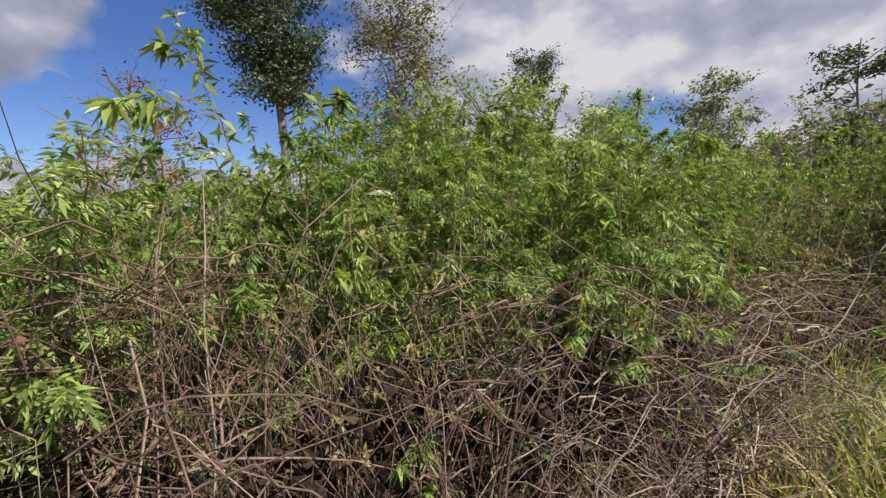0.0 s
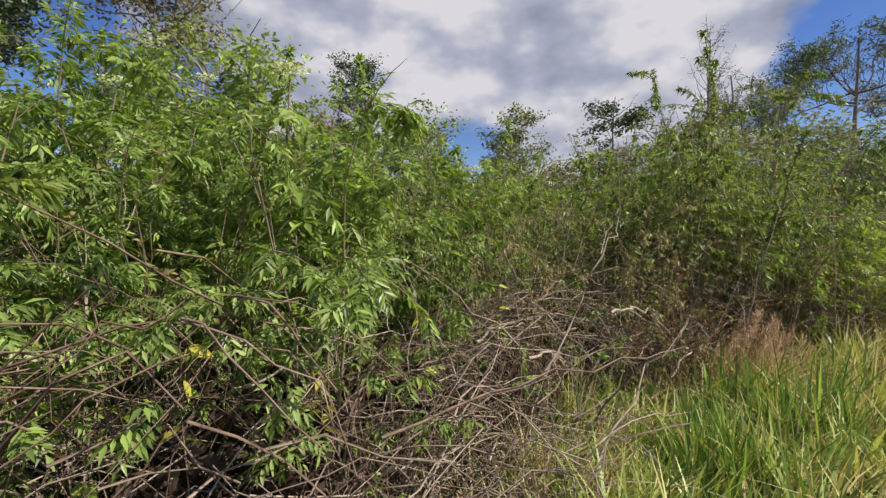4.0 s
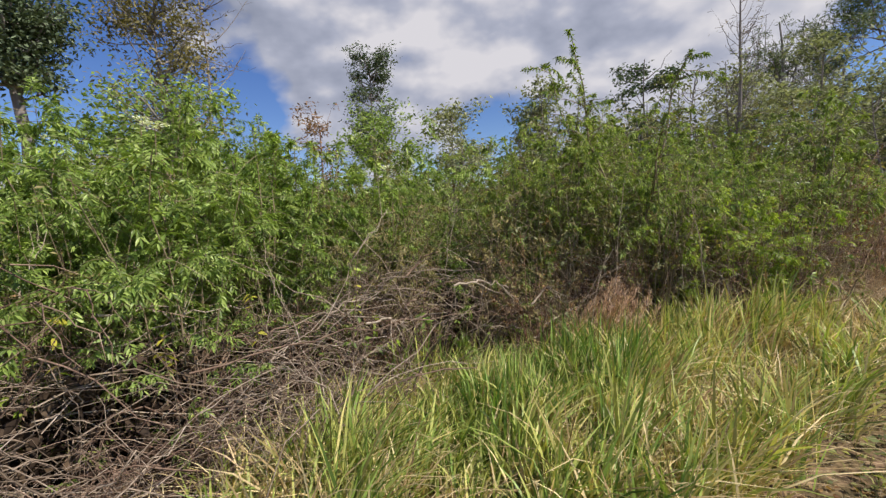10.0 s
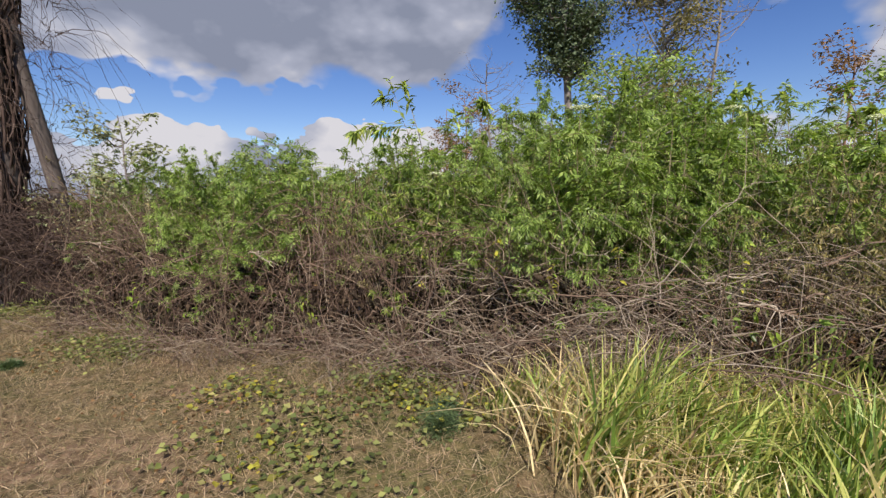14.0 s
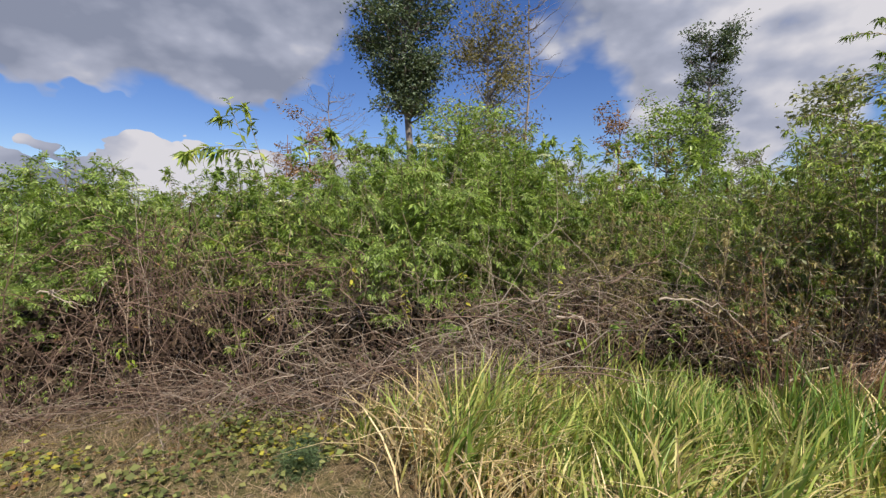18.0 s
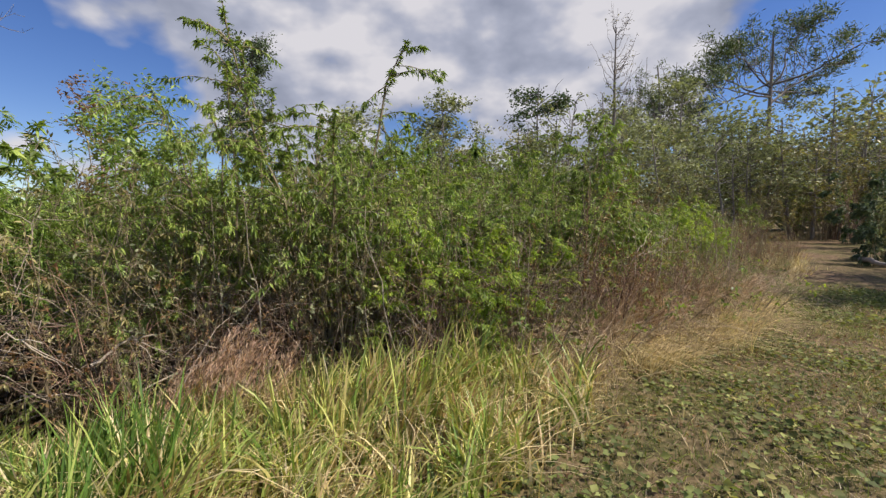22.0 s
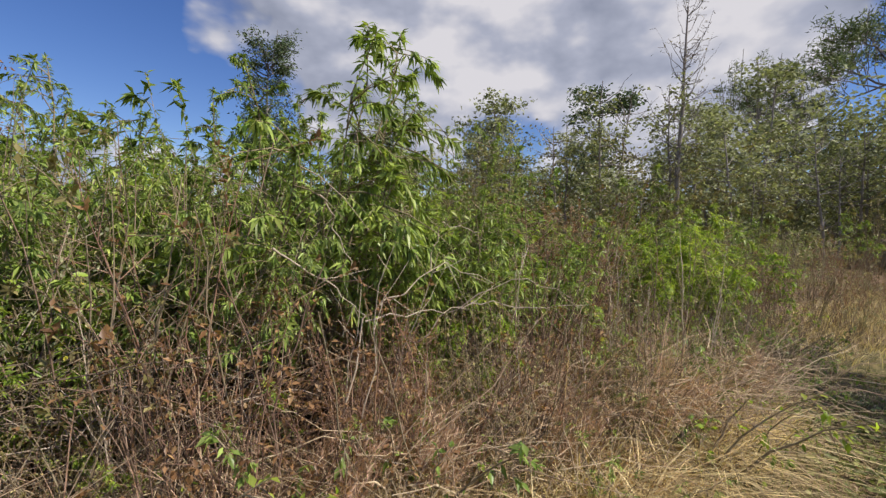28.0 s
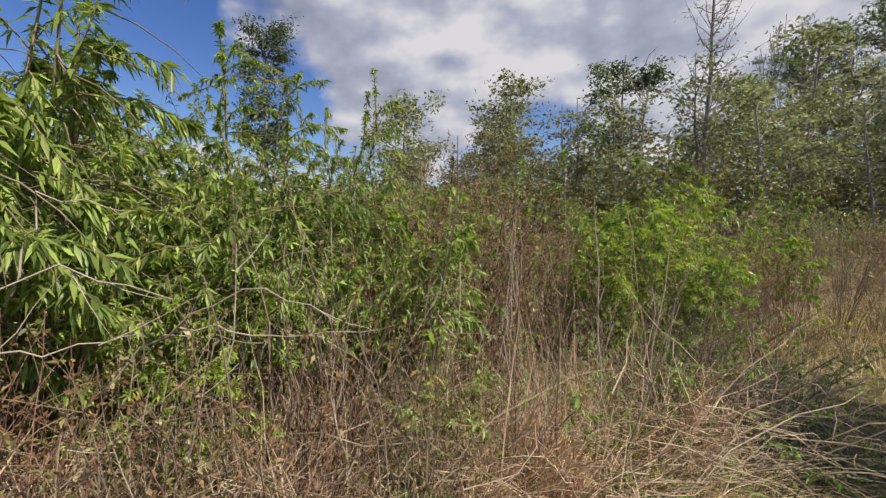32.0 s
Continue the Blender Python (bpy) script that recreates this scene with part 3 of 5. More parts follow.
near_weeds = [feather_weed(2.4, 720, "weed", True, 0.047), broad_weed(2.4, 5200, "weed", True, 0.052, 0.0145), feather_weed(2.4, 680, "weed", True, 0.05), broad_weed(2.4, 4200, "willow", True, 0.062, 0.015)]
weed_labels = ["tall green weed shrub with feathery leaves above dead brush", "bushy green weed shrub with narrow drooping leaves",
               "green feathery weed shrub crowding its neighbours", "yellow-green weed shrub with long narrow leaves"]
# stretches where dead vines climb high and keep the weeds back: x, distance behind the front, height
VINE_COLUMNS = [(-5.9, 0.6, 1.5), (-3.9, 0.7, 1.5), (-0.95, 0.8, 1.5), (2.3, 0.9, 1.1), (3.8, 0.9, 0.9)]


def clear_of_vines(places, gap):
    return [q for q in places if min(math.hypot(q[0] - x, q[1] - float(front(x)) - b) for x, b, _ in VINE_COLUMNS) > gap]


scatter(near_weeds, clear_of_vines(place_rows(-7.0, 4.4, 0.75, 1.5, 0.62, 1.6, 2.5, 2.4, 0.34, 0.85, True), 0.45) + clear_of_vines(place_rows(-7.0, 4.6, 1.5, 3.2, 0.68, 2.0, 3.1, 2.4, 0.34, 0.97, True), 0.3), "weed_shrub", weed_labels, "shrub", "weed shrubs of the thicket")
scatter([near_weeds[0], near_weeds[1]], [(-0.5, 4.6, 1.25, 30), (0.15, 5.3, 1.36, 140), (0.9, 5.9, 1.45, 260), (-1.4, 5.0, 1.2, 80), (1.6, 5.7, 1.32, 200), (0.5, 4.5, 1.28, 310), (1.1, 4.9, 1.3, 15), (-0.9, 5.8, 1.35, 100), (0.35, 6.4, 1.5, 60)],
        "weed_shrub", ["tall green weed shrub standing above its neighbours", "tall leafy weed shrub above the thicket"], "shrub", "weed shrubs of the thicket")
scatter([near_weeds[0], near_weeds[2]], [(-1.25, 2.3, 0.86, 0), (-1.7, 1.95, 0.8, 60), (-2.1, 2.3, 0.9, 120), (-2.7, 2.2, 0.88, 200), (-1.9, 2.9, 1.0, 260), (-2.6, 3.0, 1.0, 320), (-3.3, 2.3, 0.92, 40), (-3.3, 3.2, 1.0, 150), (-4.0, 2.6, 0.95, 90), (-1.5, 1.5, 0.95, 30), (-2.2, 1.35, 1.02, 130), (-2.9, 1.15, 1.05, 210), (-3.6, 1.0, 1.0, 300), (-2.5, 1.8, 1.08, 70), (-3.3, 1.6, 1.05, 10)],
        "weed_shrub", ["dense green weed shrub beside dead vines", "feathery green weed shrub beside dead vines"], "shrub", "weed shrubs of the thicket")
far_weeds = [feather_weed(2.4, 240, "weed", False, 0.075), broad_weed(2.4, 1200, "willow", False, 0.11, 0.03), broad_weed(2.4, 1300, "brown", False, 0.058, 0.022), broad_weed(2.4, 1200, "weed", False, 0.10, 0.035)]
scatter(far_weeds, place_rows(-14, 3.5, 3.2, 7.6, 1.0, 2.5, 3.5, 2.4, graded=True) + place_rows(3.5, 8.5, 3.2, 7.8, 1.0, 2.6, 3.5, 2.4), "weed_shrub",
        ["green feathery weed shrub deep in the thicket", "yellow-green weed shrub behind others", "drab half-withered weed shrub in the thicket", "green weed shrub further in"],
        "shrub", "weed shrubs further in")
def willow_tree_kind(tall, count):
    return shrub_parts(tall, 0.85, 8, 150, count, 0.06, 0.0165, G["willow"], G["stem"], low=0.42, hang=0.4, thick=0.019, droop=0.4, fine=False, reach=(0.09, 0.24), tufts=0.85)


willow_trees = [willow_tree_kind(3.9, 8800), willow_tree_kind(3.9, 8200)]
scatter(willow_trees, [(4.8, 3.9, 0.8, 20), (5.45, 3.75, 0.96, 150), (6.1, 4.5, 0.8, 200), (8.75, 4.5, 0.8, 70), (7.2, 4.9, 0.88, 240), (10.1, 4.8, 0.68, 300)], "willow_tree",
        ["small spreading willow tree with drooping leafy sprays", "leaning willow tree with bare lower stems"], "tree", "willow trees")
big_willow = shrub_parts(3.7, 0.75, 7, 120, 4200, 0.095, 0.024, G["willow"], G["stem"], low=0.42, hang=0.45, thick=0.017, droop=0.4, reach=(0.09, 0.22), tufts=0.55)
scatter([big_willow], [(8.7, 4.25, 0.95, 40), (9.1, 4.9, 0.8, 200)], "willow_tree", ["leafy willow with long drooping leaves over dry grass"], "tree", "willow trees")


def willow_kind(tall, count, leafl=0.075, mat="willow"):
    return shrub_parts(tall, 0.7, 14, 150, count, leafl, 0.019, G[mat], G["stem"], low=0.45, hang=0.3, thick=0.011, droop=0.35, fine=False, reach=(0.08, 0.2))


willows = [willow_kind(3.4, 3600), willow_kind(3.4, 3000), willow_kind(3.4, 3200, 0.085)]
scatter(willows, [(4.4, 4.4, 0.85, 10), (5.9, 4.35, 0.85, 140), (5.2, 3.8, 0.75, 250), (6.8, 4.4, 0.82, 60), (7.9, 5.3, 0.9, 200), (8.9, 5.2, 0.88, 300),
                  (8.3, 4.1, 0.7, 30), (10.4, 5.5, 0.74, 80), (6.2, 5.4, 0.88, 120), (9.6, 6.2, 0.88, 330)],
        "willow_shrub", ["slender willow shrub with long hanging green leaves", "many-stemmed willow shrub with drooping yellow-green leaves", "willow shrub with long narrow leaves over dry stems"],
        "shrub", "willow shrubs")
def leafy_willow_bush(tall, count, mat, leafl, low=0.54):
    return shrub_parts(tall, 0.6, 12, 150, count, leafl, leafl * 0.26, G[mat], G["stem"], low=low, hang=0.35, thick=0.009, droop=0.35, fine=False, reach=(0.10, 0.24), tufts=0.6)


bushes = [leafy_willow_bush(2.4, 3600, "willow", 0.066), leafy_willow_bush(2.4, 3200, "weed", 0.06), leafy_willow_bush(2.4, 3000, "willow", 0.075)]
scatter(bushes, [(6.3, 3.75, 0.92, 15), (6.9, 3.9, 0.95, 95), (7.5, 3.7, 0.86, 200), (8.0, 3.75, 0.92, 310), (8.6, 3.95, 0.95, 60), (9.2, 4.1, 0.9, 130), (9.8, 4.15, 0.92, 250), (10.4, 4.3, 0.86, 20), (10.9, 4.5, 0.82, 170),
                 (7.2, 4.4, 1.05, 70), (8.3, 4.7, 1.05, 290), (9.5, 4.9, 1.05, 340), (5.7, 3.95, 0.98, 220), (10.6, 5.2, 0.95, 45)],
        "willow_bush", ["dense willow bush with drooping green leaves over bare stems", "leafy green bush over bare brown stems", "yellow-green willow bush at the edge of the dry grass"], "bush", "willow bushes at the edge")
drab_bushes = [leafy_willow_bush(2.4, 2600, "brown", 0.045, 0.25), leafy_willow_bush(2.4, 2900, "weed", 0.05, 0.25), leafy_willow_bush(2.4, 2700, "willow", 0.045, 0.25)]
scatter(drab_bushes, place_rows(1.9, 6.4, 0.75, 2.4, 0.6, 1.7, 2.5, 2.4, 0.25, 0.95), "drab_bush",
        ["drab half-withered bush over dead brush", "green small-leaved bush over dead brush", "yellow-green small-leaved bush over dead brush"], "bush", "drab bushes in the thicket")
limes = [feather_weed(1.9, 540, "lime", True, 0.046), broad_weed(1.9, 1100, "lime", True, 0.085, 0.034, 0.15), broad_weed(1.9, 1100, "willow", True, 0.10, 0.032, 0.15)]
lime_labels = ["bright lime-green leafy bush among dry stems", "light green leafy bush beside dry grass", "fresh green leafy bush at the foot of the thicket"]
scatter(limes, [(5.9, 3.55, 0.7, 0), (6.25, 3.55, 0.95, 100), (6.7, 3.6, 0.9, 40), (6.4, 3.7, 1.0, 0), (7.2, 3.5, 0.75, 70), (7.9, 3.9, 1.0, 150), (8.5, 3.5, 0.5, 90), (9.8, 4.7, 0.8, 20), (14.0, 7.0, 1.0, 190), (14.8, 7.2, 1.0, 250),
                (11.0, 3.8, 0.5, 20), (13.5, 6.4, 0.85, 60), (13.9, 5.7, 0.8, 300), (14.2, 5.6, 0.85, 45), (15.3, 6.3, 0.8, 120), (12.2, 6.3, 1.1, 220), (14.8, 7.5, 1.1, 10),
                (9.9, 3.6, 0.42, 200), (13.8, 6.8, 1.0, 20), (17.0, 6.9, 0.9, 70), (9.2, 3.2, 0.40, 10), (8.0, 3.05, 0.38, 100), (6.9, 3.1, 0.45, 30)],
        "leafy_bush", lime_labels, "bush", "leafy bushes")
scatter([limes[0]], [(6.35, 3.15, 0.95, 0), (6.6, 3.3, 0.7, 120), (7.55, 3.15, 0.8, 60), (9.85, 3.85, 0.8, 150), (13.6, 5.5, 1.0, 30), (14.1, 5.9, 1.1, 80), (14.7, 6.2, 1.05, 200), (13.9, 6.4, 1.15, 120)], "leafy_bush",
        ["bright yellow-green feathery bush at the front of the thicket"], "bush", "leafy bushes")


broads = [broad_weed(1.7, 900, "willow", True, 0.125, 0.042, 0.2), broad_weed(1.7, 1000, "weed", True, 0.11, 0.038, 0.2)]
scatter(broads, [(8.9, 4.75, 0.9, 0), (8.4, 4.2, 1.1, 50), (9.5, 4.5, 1.1, 200), (6.6, 3.9, 1.0, 90), (7.5, 4.2, 1.1, 10), (10.9, 4.9, 1.0, 300)], "broad_leaved_bush",
        ["green bush with broad drooping leaves", "dense green broad-leaved bush at the front of the thicket"], "bush", "broad-leaved bushes")


def twiggy_kind(tall, count, mat="rust", stem="redstem", stems=18):
    return shrub_parts(tall, 0.55, stems, 98, count, 0.042, 0.02, G[mat], G[stem], low=0.2, hang=0.0, thick=0.0065, fine=False, droop=0.1, split=False)


twiggy = [twiggy_kind(1.9, 600), twiggy_kind(1.9, 600, "brown", "stem"), twiggy_kind(1.9, 200, "rust", "twig"), twiggy_kind(1.9, 900, "olive", "stem")]
twig_labels = ["reddish-brown twiggy shrub with small withered leaves", "drab twiggy shrub with sparse small leaves", "leafless brown twiggy shrub", "twiggy shrub with small olive leaves"]
scatter(twiggy, place_rows(4.2, 8.5, 0.4, 2.4, 0.5, 1.2, 2.2, 1.9) + place_rows(8.5, 17.5, 0.9, 4.0, 0.8, 1.0, 1.8, 1.9) + [(10.9, 5.2, 1.05, 0), (11.3, 5.4, 1.15, 50), (11.8, 5.6, 1.1, 90), (12.3, 5.9, 1.2, 140), (12.8, 6.3, 1.1, 200), (11.5, 6.1, 1.2, 250)], "twiggy_shrub", twig_labels, "shrub", "twiggy shrubs")
scatter([twiggy[0], twiggy[2], twiggy[1]], place_rows(4.6, 11.0, 0.15, 0.7, 0.36, 1.0, 1.6, 1.9, 0.18, 0.9), "twiggy_shrub", ["reddish-brown twiggy shrub before willow bushes", "leafless brown twiggy shrub before willow bushes", "drab twiggy shrub before willow bushes"], "shrub", "twiggy shrubs")
scatter([twiggy[1], twiggy[2]], place_rows(-7, 1.0, 0.65, 2.2, 0.72, 1.3, 2.2, 1.9) + place_rows(1.0, 4.4, 0.4, 1.8, 0.6, 1.0, 1.8, 1.9), "twiggy_shrub", ["drab twiggy shrub under green weeds", "leafless brown twiggy shrub in the brush"], "shrub", "twiggy shrubs in the brush")
scatter([far_weeds[2], twiggy[0], twiggy[1], twiggy[3], twiggy[0], far_weeds[1], limes[1]], place_rows(8.0, 13, 2.3, 9.0, 1.0, 1.7, 2.6, 2.1) + place_rows(13, 30, 1.6, 8.0, 1.35, 1.4, 2.4, 2.1), "thicket_shrub",
        ["drab half-withered shrub in the thicket", "reddish-brown twiggy shrub with withered leaves", "drab brown twiggy shrub", "olive twiggy shrub in the thicket", "rust-brown twiggy shrub with seed heads",
         "yellow-green shrub among brown ones", "light green bush among brown shrubs"], "shrub", "mixed shrubs by the path")
scatter([twiggy[0], twiggy[1], twiggy[2], twiggy[3]], place_rows(8.3, 24, 0.1, 1.5, 0.62, 0.5, 1.15, 1.9, 0.3, 0.85), "dry_weed",
        ["low reddish-brown dry weed at the edge of the thicket", "low drab dry weed beside the path", "low bare brown weed", "low olive weed at the edge of the thicket"], "weed", "dry weeds along the edge")
low_weeds = [broad_weed(0.75, 200, "weed", False, 0.045, 0.02, 0.1), broad_weed(0.75, 170, "lime", False, 0.042, 0.02, 0.1), feather_weed(0.75, 90, "weed", False, 0.032)]
scatter(low_weeds, place_rows(-6, 1.0, 0.3, 0.9, 0.42, 0.4, 0.9, 0.75, 0.2, 0.6) + place_rows(1.0, 4.4, 0.4, 1.3, 0.42, 0.6, 1.35, 0.75, 0.25, 0.8) + place_rows(5, 14.5, 0.0, 1.5, 0.46, 0.4, 1.0, 0.75, 0.3, 0.75) + place_rows(9.8, 13.5, -0.2, 0.5, 0.36, 0.35, 0.75, 0.75, 0.2, 0.8), "low_weed",
        ["low green weed growing through dead twigs", "low yellow-green weed at the foot of the brush", "small feathery green weed in the brush"], "weed", "low weeds")

# ---- dead brush along the front of the thicket ----


def brush_mesh(n, long, tall, deep):
    """Dead stems that stand, lean, arch over and hang down."""
    k = 6
    s = np.linspace(0, 1, k)[None]
    # stems rise in clumps with hollows between them
    knot = np.stack([rng.uniform(-long / 2, long / 2, 7), deep * rng.random(7)], 1)
    own = rng.integers(0, 7, n)
    base = knot[own] + rng.normal(0, 0.085, (n, 2))
    a = rng.uniform(0, 2 * np.pi, n)
    upright = rng.random(n) < 0.38
    reach = np.where(upright, rng.uniform(0.05, 0.45, n), rng.uniform(0.3, 1.2, n))
    top = tall * np.where(upright, rng.uniform(0.35, 1.15, n), rng.uniform(0.75, 1.15, n)) * rng.uniform(0.55, 1.1, 7)[own]
    p = np.zeros((n, k, 3))
    wob = np.where(upright, 0.034, 0.055)[:, None]
    p[..., 0] = base[:, :1] + np.cos(a)[:, None] * reach[:, None] * s + (rng.normal(0, 1, (n, k)) * wob).cumsum(1)
    p[..., 1] = base[:, 1:] + 0.6 * np.sin(a)[:, None] * reach[:, None] * s + (rng.normal(0, 1, (n, k)) * wob).cumsum(1)
    rise = np.where(upright, 0.95, rng.uniform(1.1, 1.5, n))[:, None]
    p[..., 2] = np.maximum(top[:, None] * np.sin(s * rise * np.pi / 2 + 0.01) + (rng.normal(0, 0.012, (n, k))).cumsum(1), -0.02)
    r = np.where(rng.random(n) < 0.12, rng.uniform(0.005, 0.009, n), rng.uniform(0.0015, 0.0048, n))[:, None] * (1.1 - 0.7 * s)
    # short forks off each stem
    m = n * 2 // 3
    b0, bd = along(p[rng.integers(0, n, m)], rng.uniform(0.3, 0.95, m))
    d = unit(bd + rng.normal(0, 0.8, (m, 3)))
    fk = b0[:, None] + d[:, None] * (rng.uniform(0.08, 0.3, m)[:, None] * np.linspace(0, 1, 4)[None])[..., None] + rng.normal(0, 0.012, (m, 4, 3)).cumsum(1)
    return mesh_of("twig_stand", [tubes(p, r, 3), tubes(fk, np.full((m, 4), 0.0016), 3)], G["twig"])


def tangle_mesh(n, long, deep, z, thick, mat="twig"):
    """Loose dead vines thrown over the top, fanning out from knots."""
    k = 6
    s = np.linspace(0, 1, k)[None]
    knots = np.stack([rng.uniform(-long / 2, long / 2, 5), rng.uniform(-0.22, deep * 0.5, 5), z * rng.uniform(0.65, 1.1, 5)], 1)
    c = knots[rng.integers(0, 5, n)] + rng.normal(0, 0.08, (n, 3))
    a = rng.uniform(0, 2 * np.pi, n)
    ln = rng.uniform(0.25, 1.0, n)
    d = np.stack([np.cos(a), np.sin(a) * 0.7, rng.normal(0.1, 0.4, n)], 1)
    p = c[:, None] + d[:, None] * (ln[:, None] * s)[..., None] + rng.normal(0, 0.03, (n, k, 3)).cumsum(1)
    p[..., 2] -= ln[:, None] * s ** 2 * rng.uniform(0.0, 0.8, n)[:, None]
    p[..., 2] = np.maximum(p[..., 2], 0.01)
    r = rng.uniform(0.0014, thick, n)[:, None] * (1.1 - 0.7 * s)
    return mesh_of("vine_tangle", [tubes(p, r, 3)], G[mat])


def brush_pile(x, tall, turn, off=0.0, deep=0.9, n=420):
    root = new("brush_pile")
    y = float(front(x)) + off
    root.matrix_basis = pose(x, y, float(height(x, y)), 0, 0, turn)
    tagged(part("twig_stand", brush_mesh(n, 1.3, tall, deep), root), kind="stuff")
    tagged(part("vine_tangle", tangle_mesh(int(n * 0.7), 1.3, deep, tall, 0.0054, "grey_twig" if x > 0.7 else "twig"), root), kind="stuff")
    tagged(root, label="tangled heap of dead brown vine stems and twigs", category="brush pile", group="brush along the thicket")


for x, tall in [(-7.2, 1.3), (-6.3, 1.0), (-5.3, 0.9), (-4.4, 1.0), (-3.5, 1.1), (-2.6, 0.95), (-1.8, 0.95), (-1.1, 0.85), (-0.4, 0.95), (0.3, 1.0), (0.9, 0.95), (1.6, 0.85), (2.4, 0.8), (3.3, 0.75), (4.2, 0.7)]:
    slope = math.degrees(math.atan(float(front(x + 0.4) - front(x - 0.4)) / 0.8))
    brush_pile(x, tall * rng.uniform(0.85, 1.15), slope + rng.uniform(-15, 15), rng.uniform(-0.05, 0.25) + (0.25 if x > 2 else 0.0), 1.0, 100)
for x, off, tall in ((1.5, -0.45, 0.5), (1.9, -0.35, 0.55), (1.2, -0.25, 0.5)):
    brush_pile(x, tall, 30, off, 0.7, 130)
for x in (-3.4, -2.3, -1.3, -0.5, 0.2, 0.65):
    y, t = float(front(x)) - rng.uniform(0.2, 0.45), rng.uniform(0.2, 0.38)
    root = new("twig_litter")
    root.matrix_basis = pose(x, y, float(height(x, y)), 0, 0, rng.uniform(0, 60))
    for pname, me in (("twig_stand", brush_mesh(60, 0.9, t, 0.45)), ("vine_tangle", tangle_mesh(70, 0.9, 0.45, t * 0.8, 0.0028, "grey_twig"))):
        tagged(part(pname, me, root), kind="stuff")
    tagged(root, label="low grey litter of fine dead twigs before the brush", category="brush", group="twig litter at the foot of the brush")
for x, back, tall in VINE_COLUMNS:
    brush_pile(x, tall, rng.uniform(-20, 20), back - 0.35, 0.7, 150)
for x, tall in [(5.2, 0.8), (6.1, 0.85), (7.0, 0.85), (7.9, 0.8)]:
    brush_pile(x, tall, 0, 0.3, 1.1, 150)


for x, back in ((7.3, 0), (7.9, 0), (8.5, 0.1), (9.0, 0), (9.6, 0.1), (10.2, 0), (10.8, 0), (11.5, 0), (12.2, 0), (12.9, 0), (8.6, 0.7), (9.1, 0.9), (9.6, 0.7), (10.3, 0.8), (10.9, 1.1), (8.2, 0.6)):
    y, t = float(front(x)) + back + rng.uniform(-0.2, 0.15), rng.uniform(0.35, 0.6)
    me_a, me_b = brush_mesh(130, 1.0, t, 0.5), tangle_mesh(110, 1.0, 0.5, t * 0.9, 0.004)
    root = new("dry_stem_tangle")
    root.matrix_basis = pose(x, y, float(height(x, y)), 0, 0, rng.uniform(-25, 25))
    for pname, me in (("twig_stand", me_a), ("vine_tangle", me_b)):
        me.materials[0] = G["dry_stem"]
        tagged(part(pname, me, root), kind="stuff")
    tagged(root, label="low tangle of pinkish tan dry stems", category="brush", group="dry stems by the path")


def stalk_mesh(tall, kink=0.02, side=5):
    k = 9
    s = np.linspace(0, 1, k)
    p = np.zeros((1, k, 3))
    p[0, :, 2] = tall * s - 0.03 * (s == 0)
    p[0, 1:, :2] = rng.normal(0, kink, (k - 1, 2)).cumsum(0)
    ch = [tubes(p, (0.0055 * (1.1 - 0.75 * s))[None], 4)]
    w, tw = twig_lines(p[:, ::2][:, :5], side, 0.35, tall, -0.2, (0.06, 0.2))
    ch.append(tubes(tw, np.full((side, 4), 0.0016), 3))
    return ch


stalk_meshes = [mesh_of("dead_stalk", stalk_mesh(t), G[m]) for t, m in ((1.5, "pale"), (1.2, "twig"), (1.8, "twig"), (1.35, "pale"), (1.6, "stem"))]
for x, y, sc, turn in place_rows(-6, 14, 0.35, 1.8, 0.42, 0.6, 1.2, 1.0, 0.25, 0.8) + place_rows(4.4, 9.0, 0.2, 1.3, 0.24, 0.7, 1.3, 1.0, 0.2, 0.9) + place_rows(9.0, 12.5, 0.1, 1.1, 0.24, 0.5, 1.0, 1.0, 0.2, 0.9):
    ob = new("dead_stalk", stalk_meshes[int(rng.integers(0, 5))])
    ob.matrix_basis = pose(x, y, float(height(x, y)), rng.uniform(-16, 16), rng.uniform(-16, 16), turn) @ Matrix.Scale(sc, 4)
    tagged(ob, label="thin dead weed stalk standing in the brush", category="stalk", group="dead stalks")


def branch(name, pts, r, mat, label, twigs=6):
    """A fallen or leaning limb through the given points, with side twigs."""
    pts = np.array(pts, float)
    t = np.linspace(0, len(pts) - 1, 12)
    i = np.minimum(t.astype(int), len(pts) - 2)
    p = (pts[i] * (1 - (t - i))[:, None] + pts[i + 1] * (t - i)[:, None])
    p[1:-1] += rng.normal(0, 0.014, (10, 3))
    c = p[0].copy()
    root = new(name)
    root.matrix_basis = Matrix.Translation(c)
    s = np.linspace(0, 1, 12)
    part("limb", mesh_of("limb", [tubes((p - c)[None], (r * (1.1 - 0.75 * s))[None], 6)], mat), root)
    for j in range(twigs):
        u = rng.uniform(0.25, 0.95)
        b0, bd = along((p - c)[None], np.array([u]))
        d = unit(bd + rng.normal(0, 0.6, (1, 3)))
        ln = rng.uniform(0.15, 0.5)
        tw = b0[:, None] + d[:, None] * (ln * np.linspace(0, 1, 5))[None, :, None] + rng.normal(0, 0.01, (1, 5, 3)).cumsum(1)
        part("side_twig", mesh_of("side_twig", [tubes(tw, (r * 0.45 * (1.1 - 0.8 * np.linspace(0, 1, 5)))[None], 4)], mat), root)
    tagged(root, label=label, category="branch", group="loose branches")


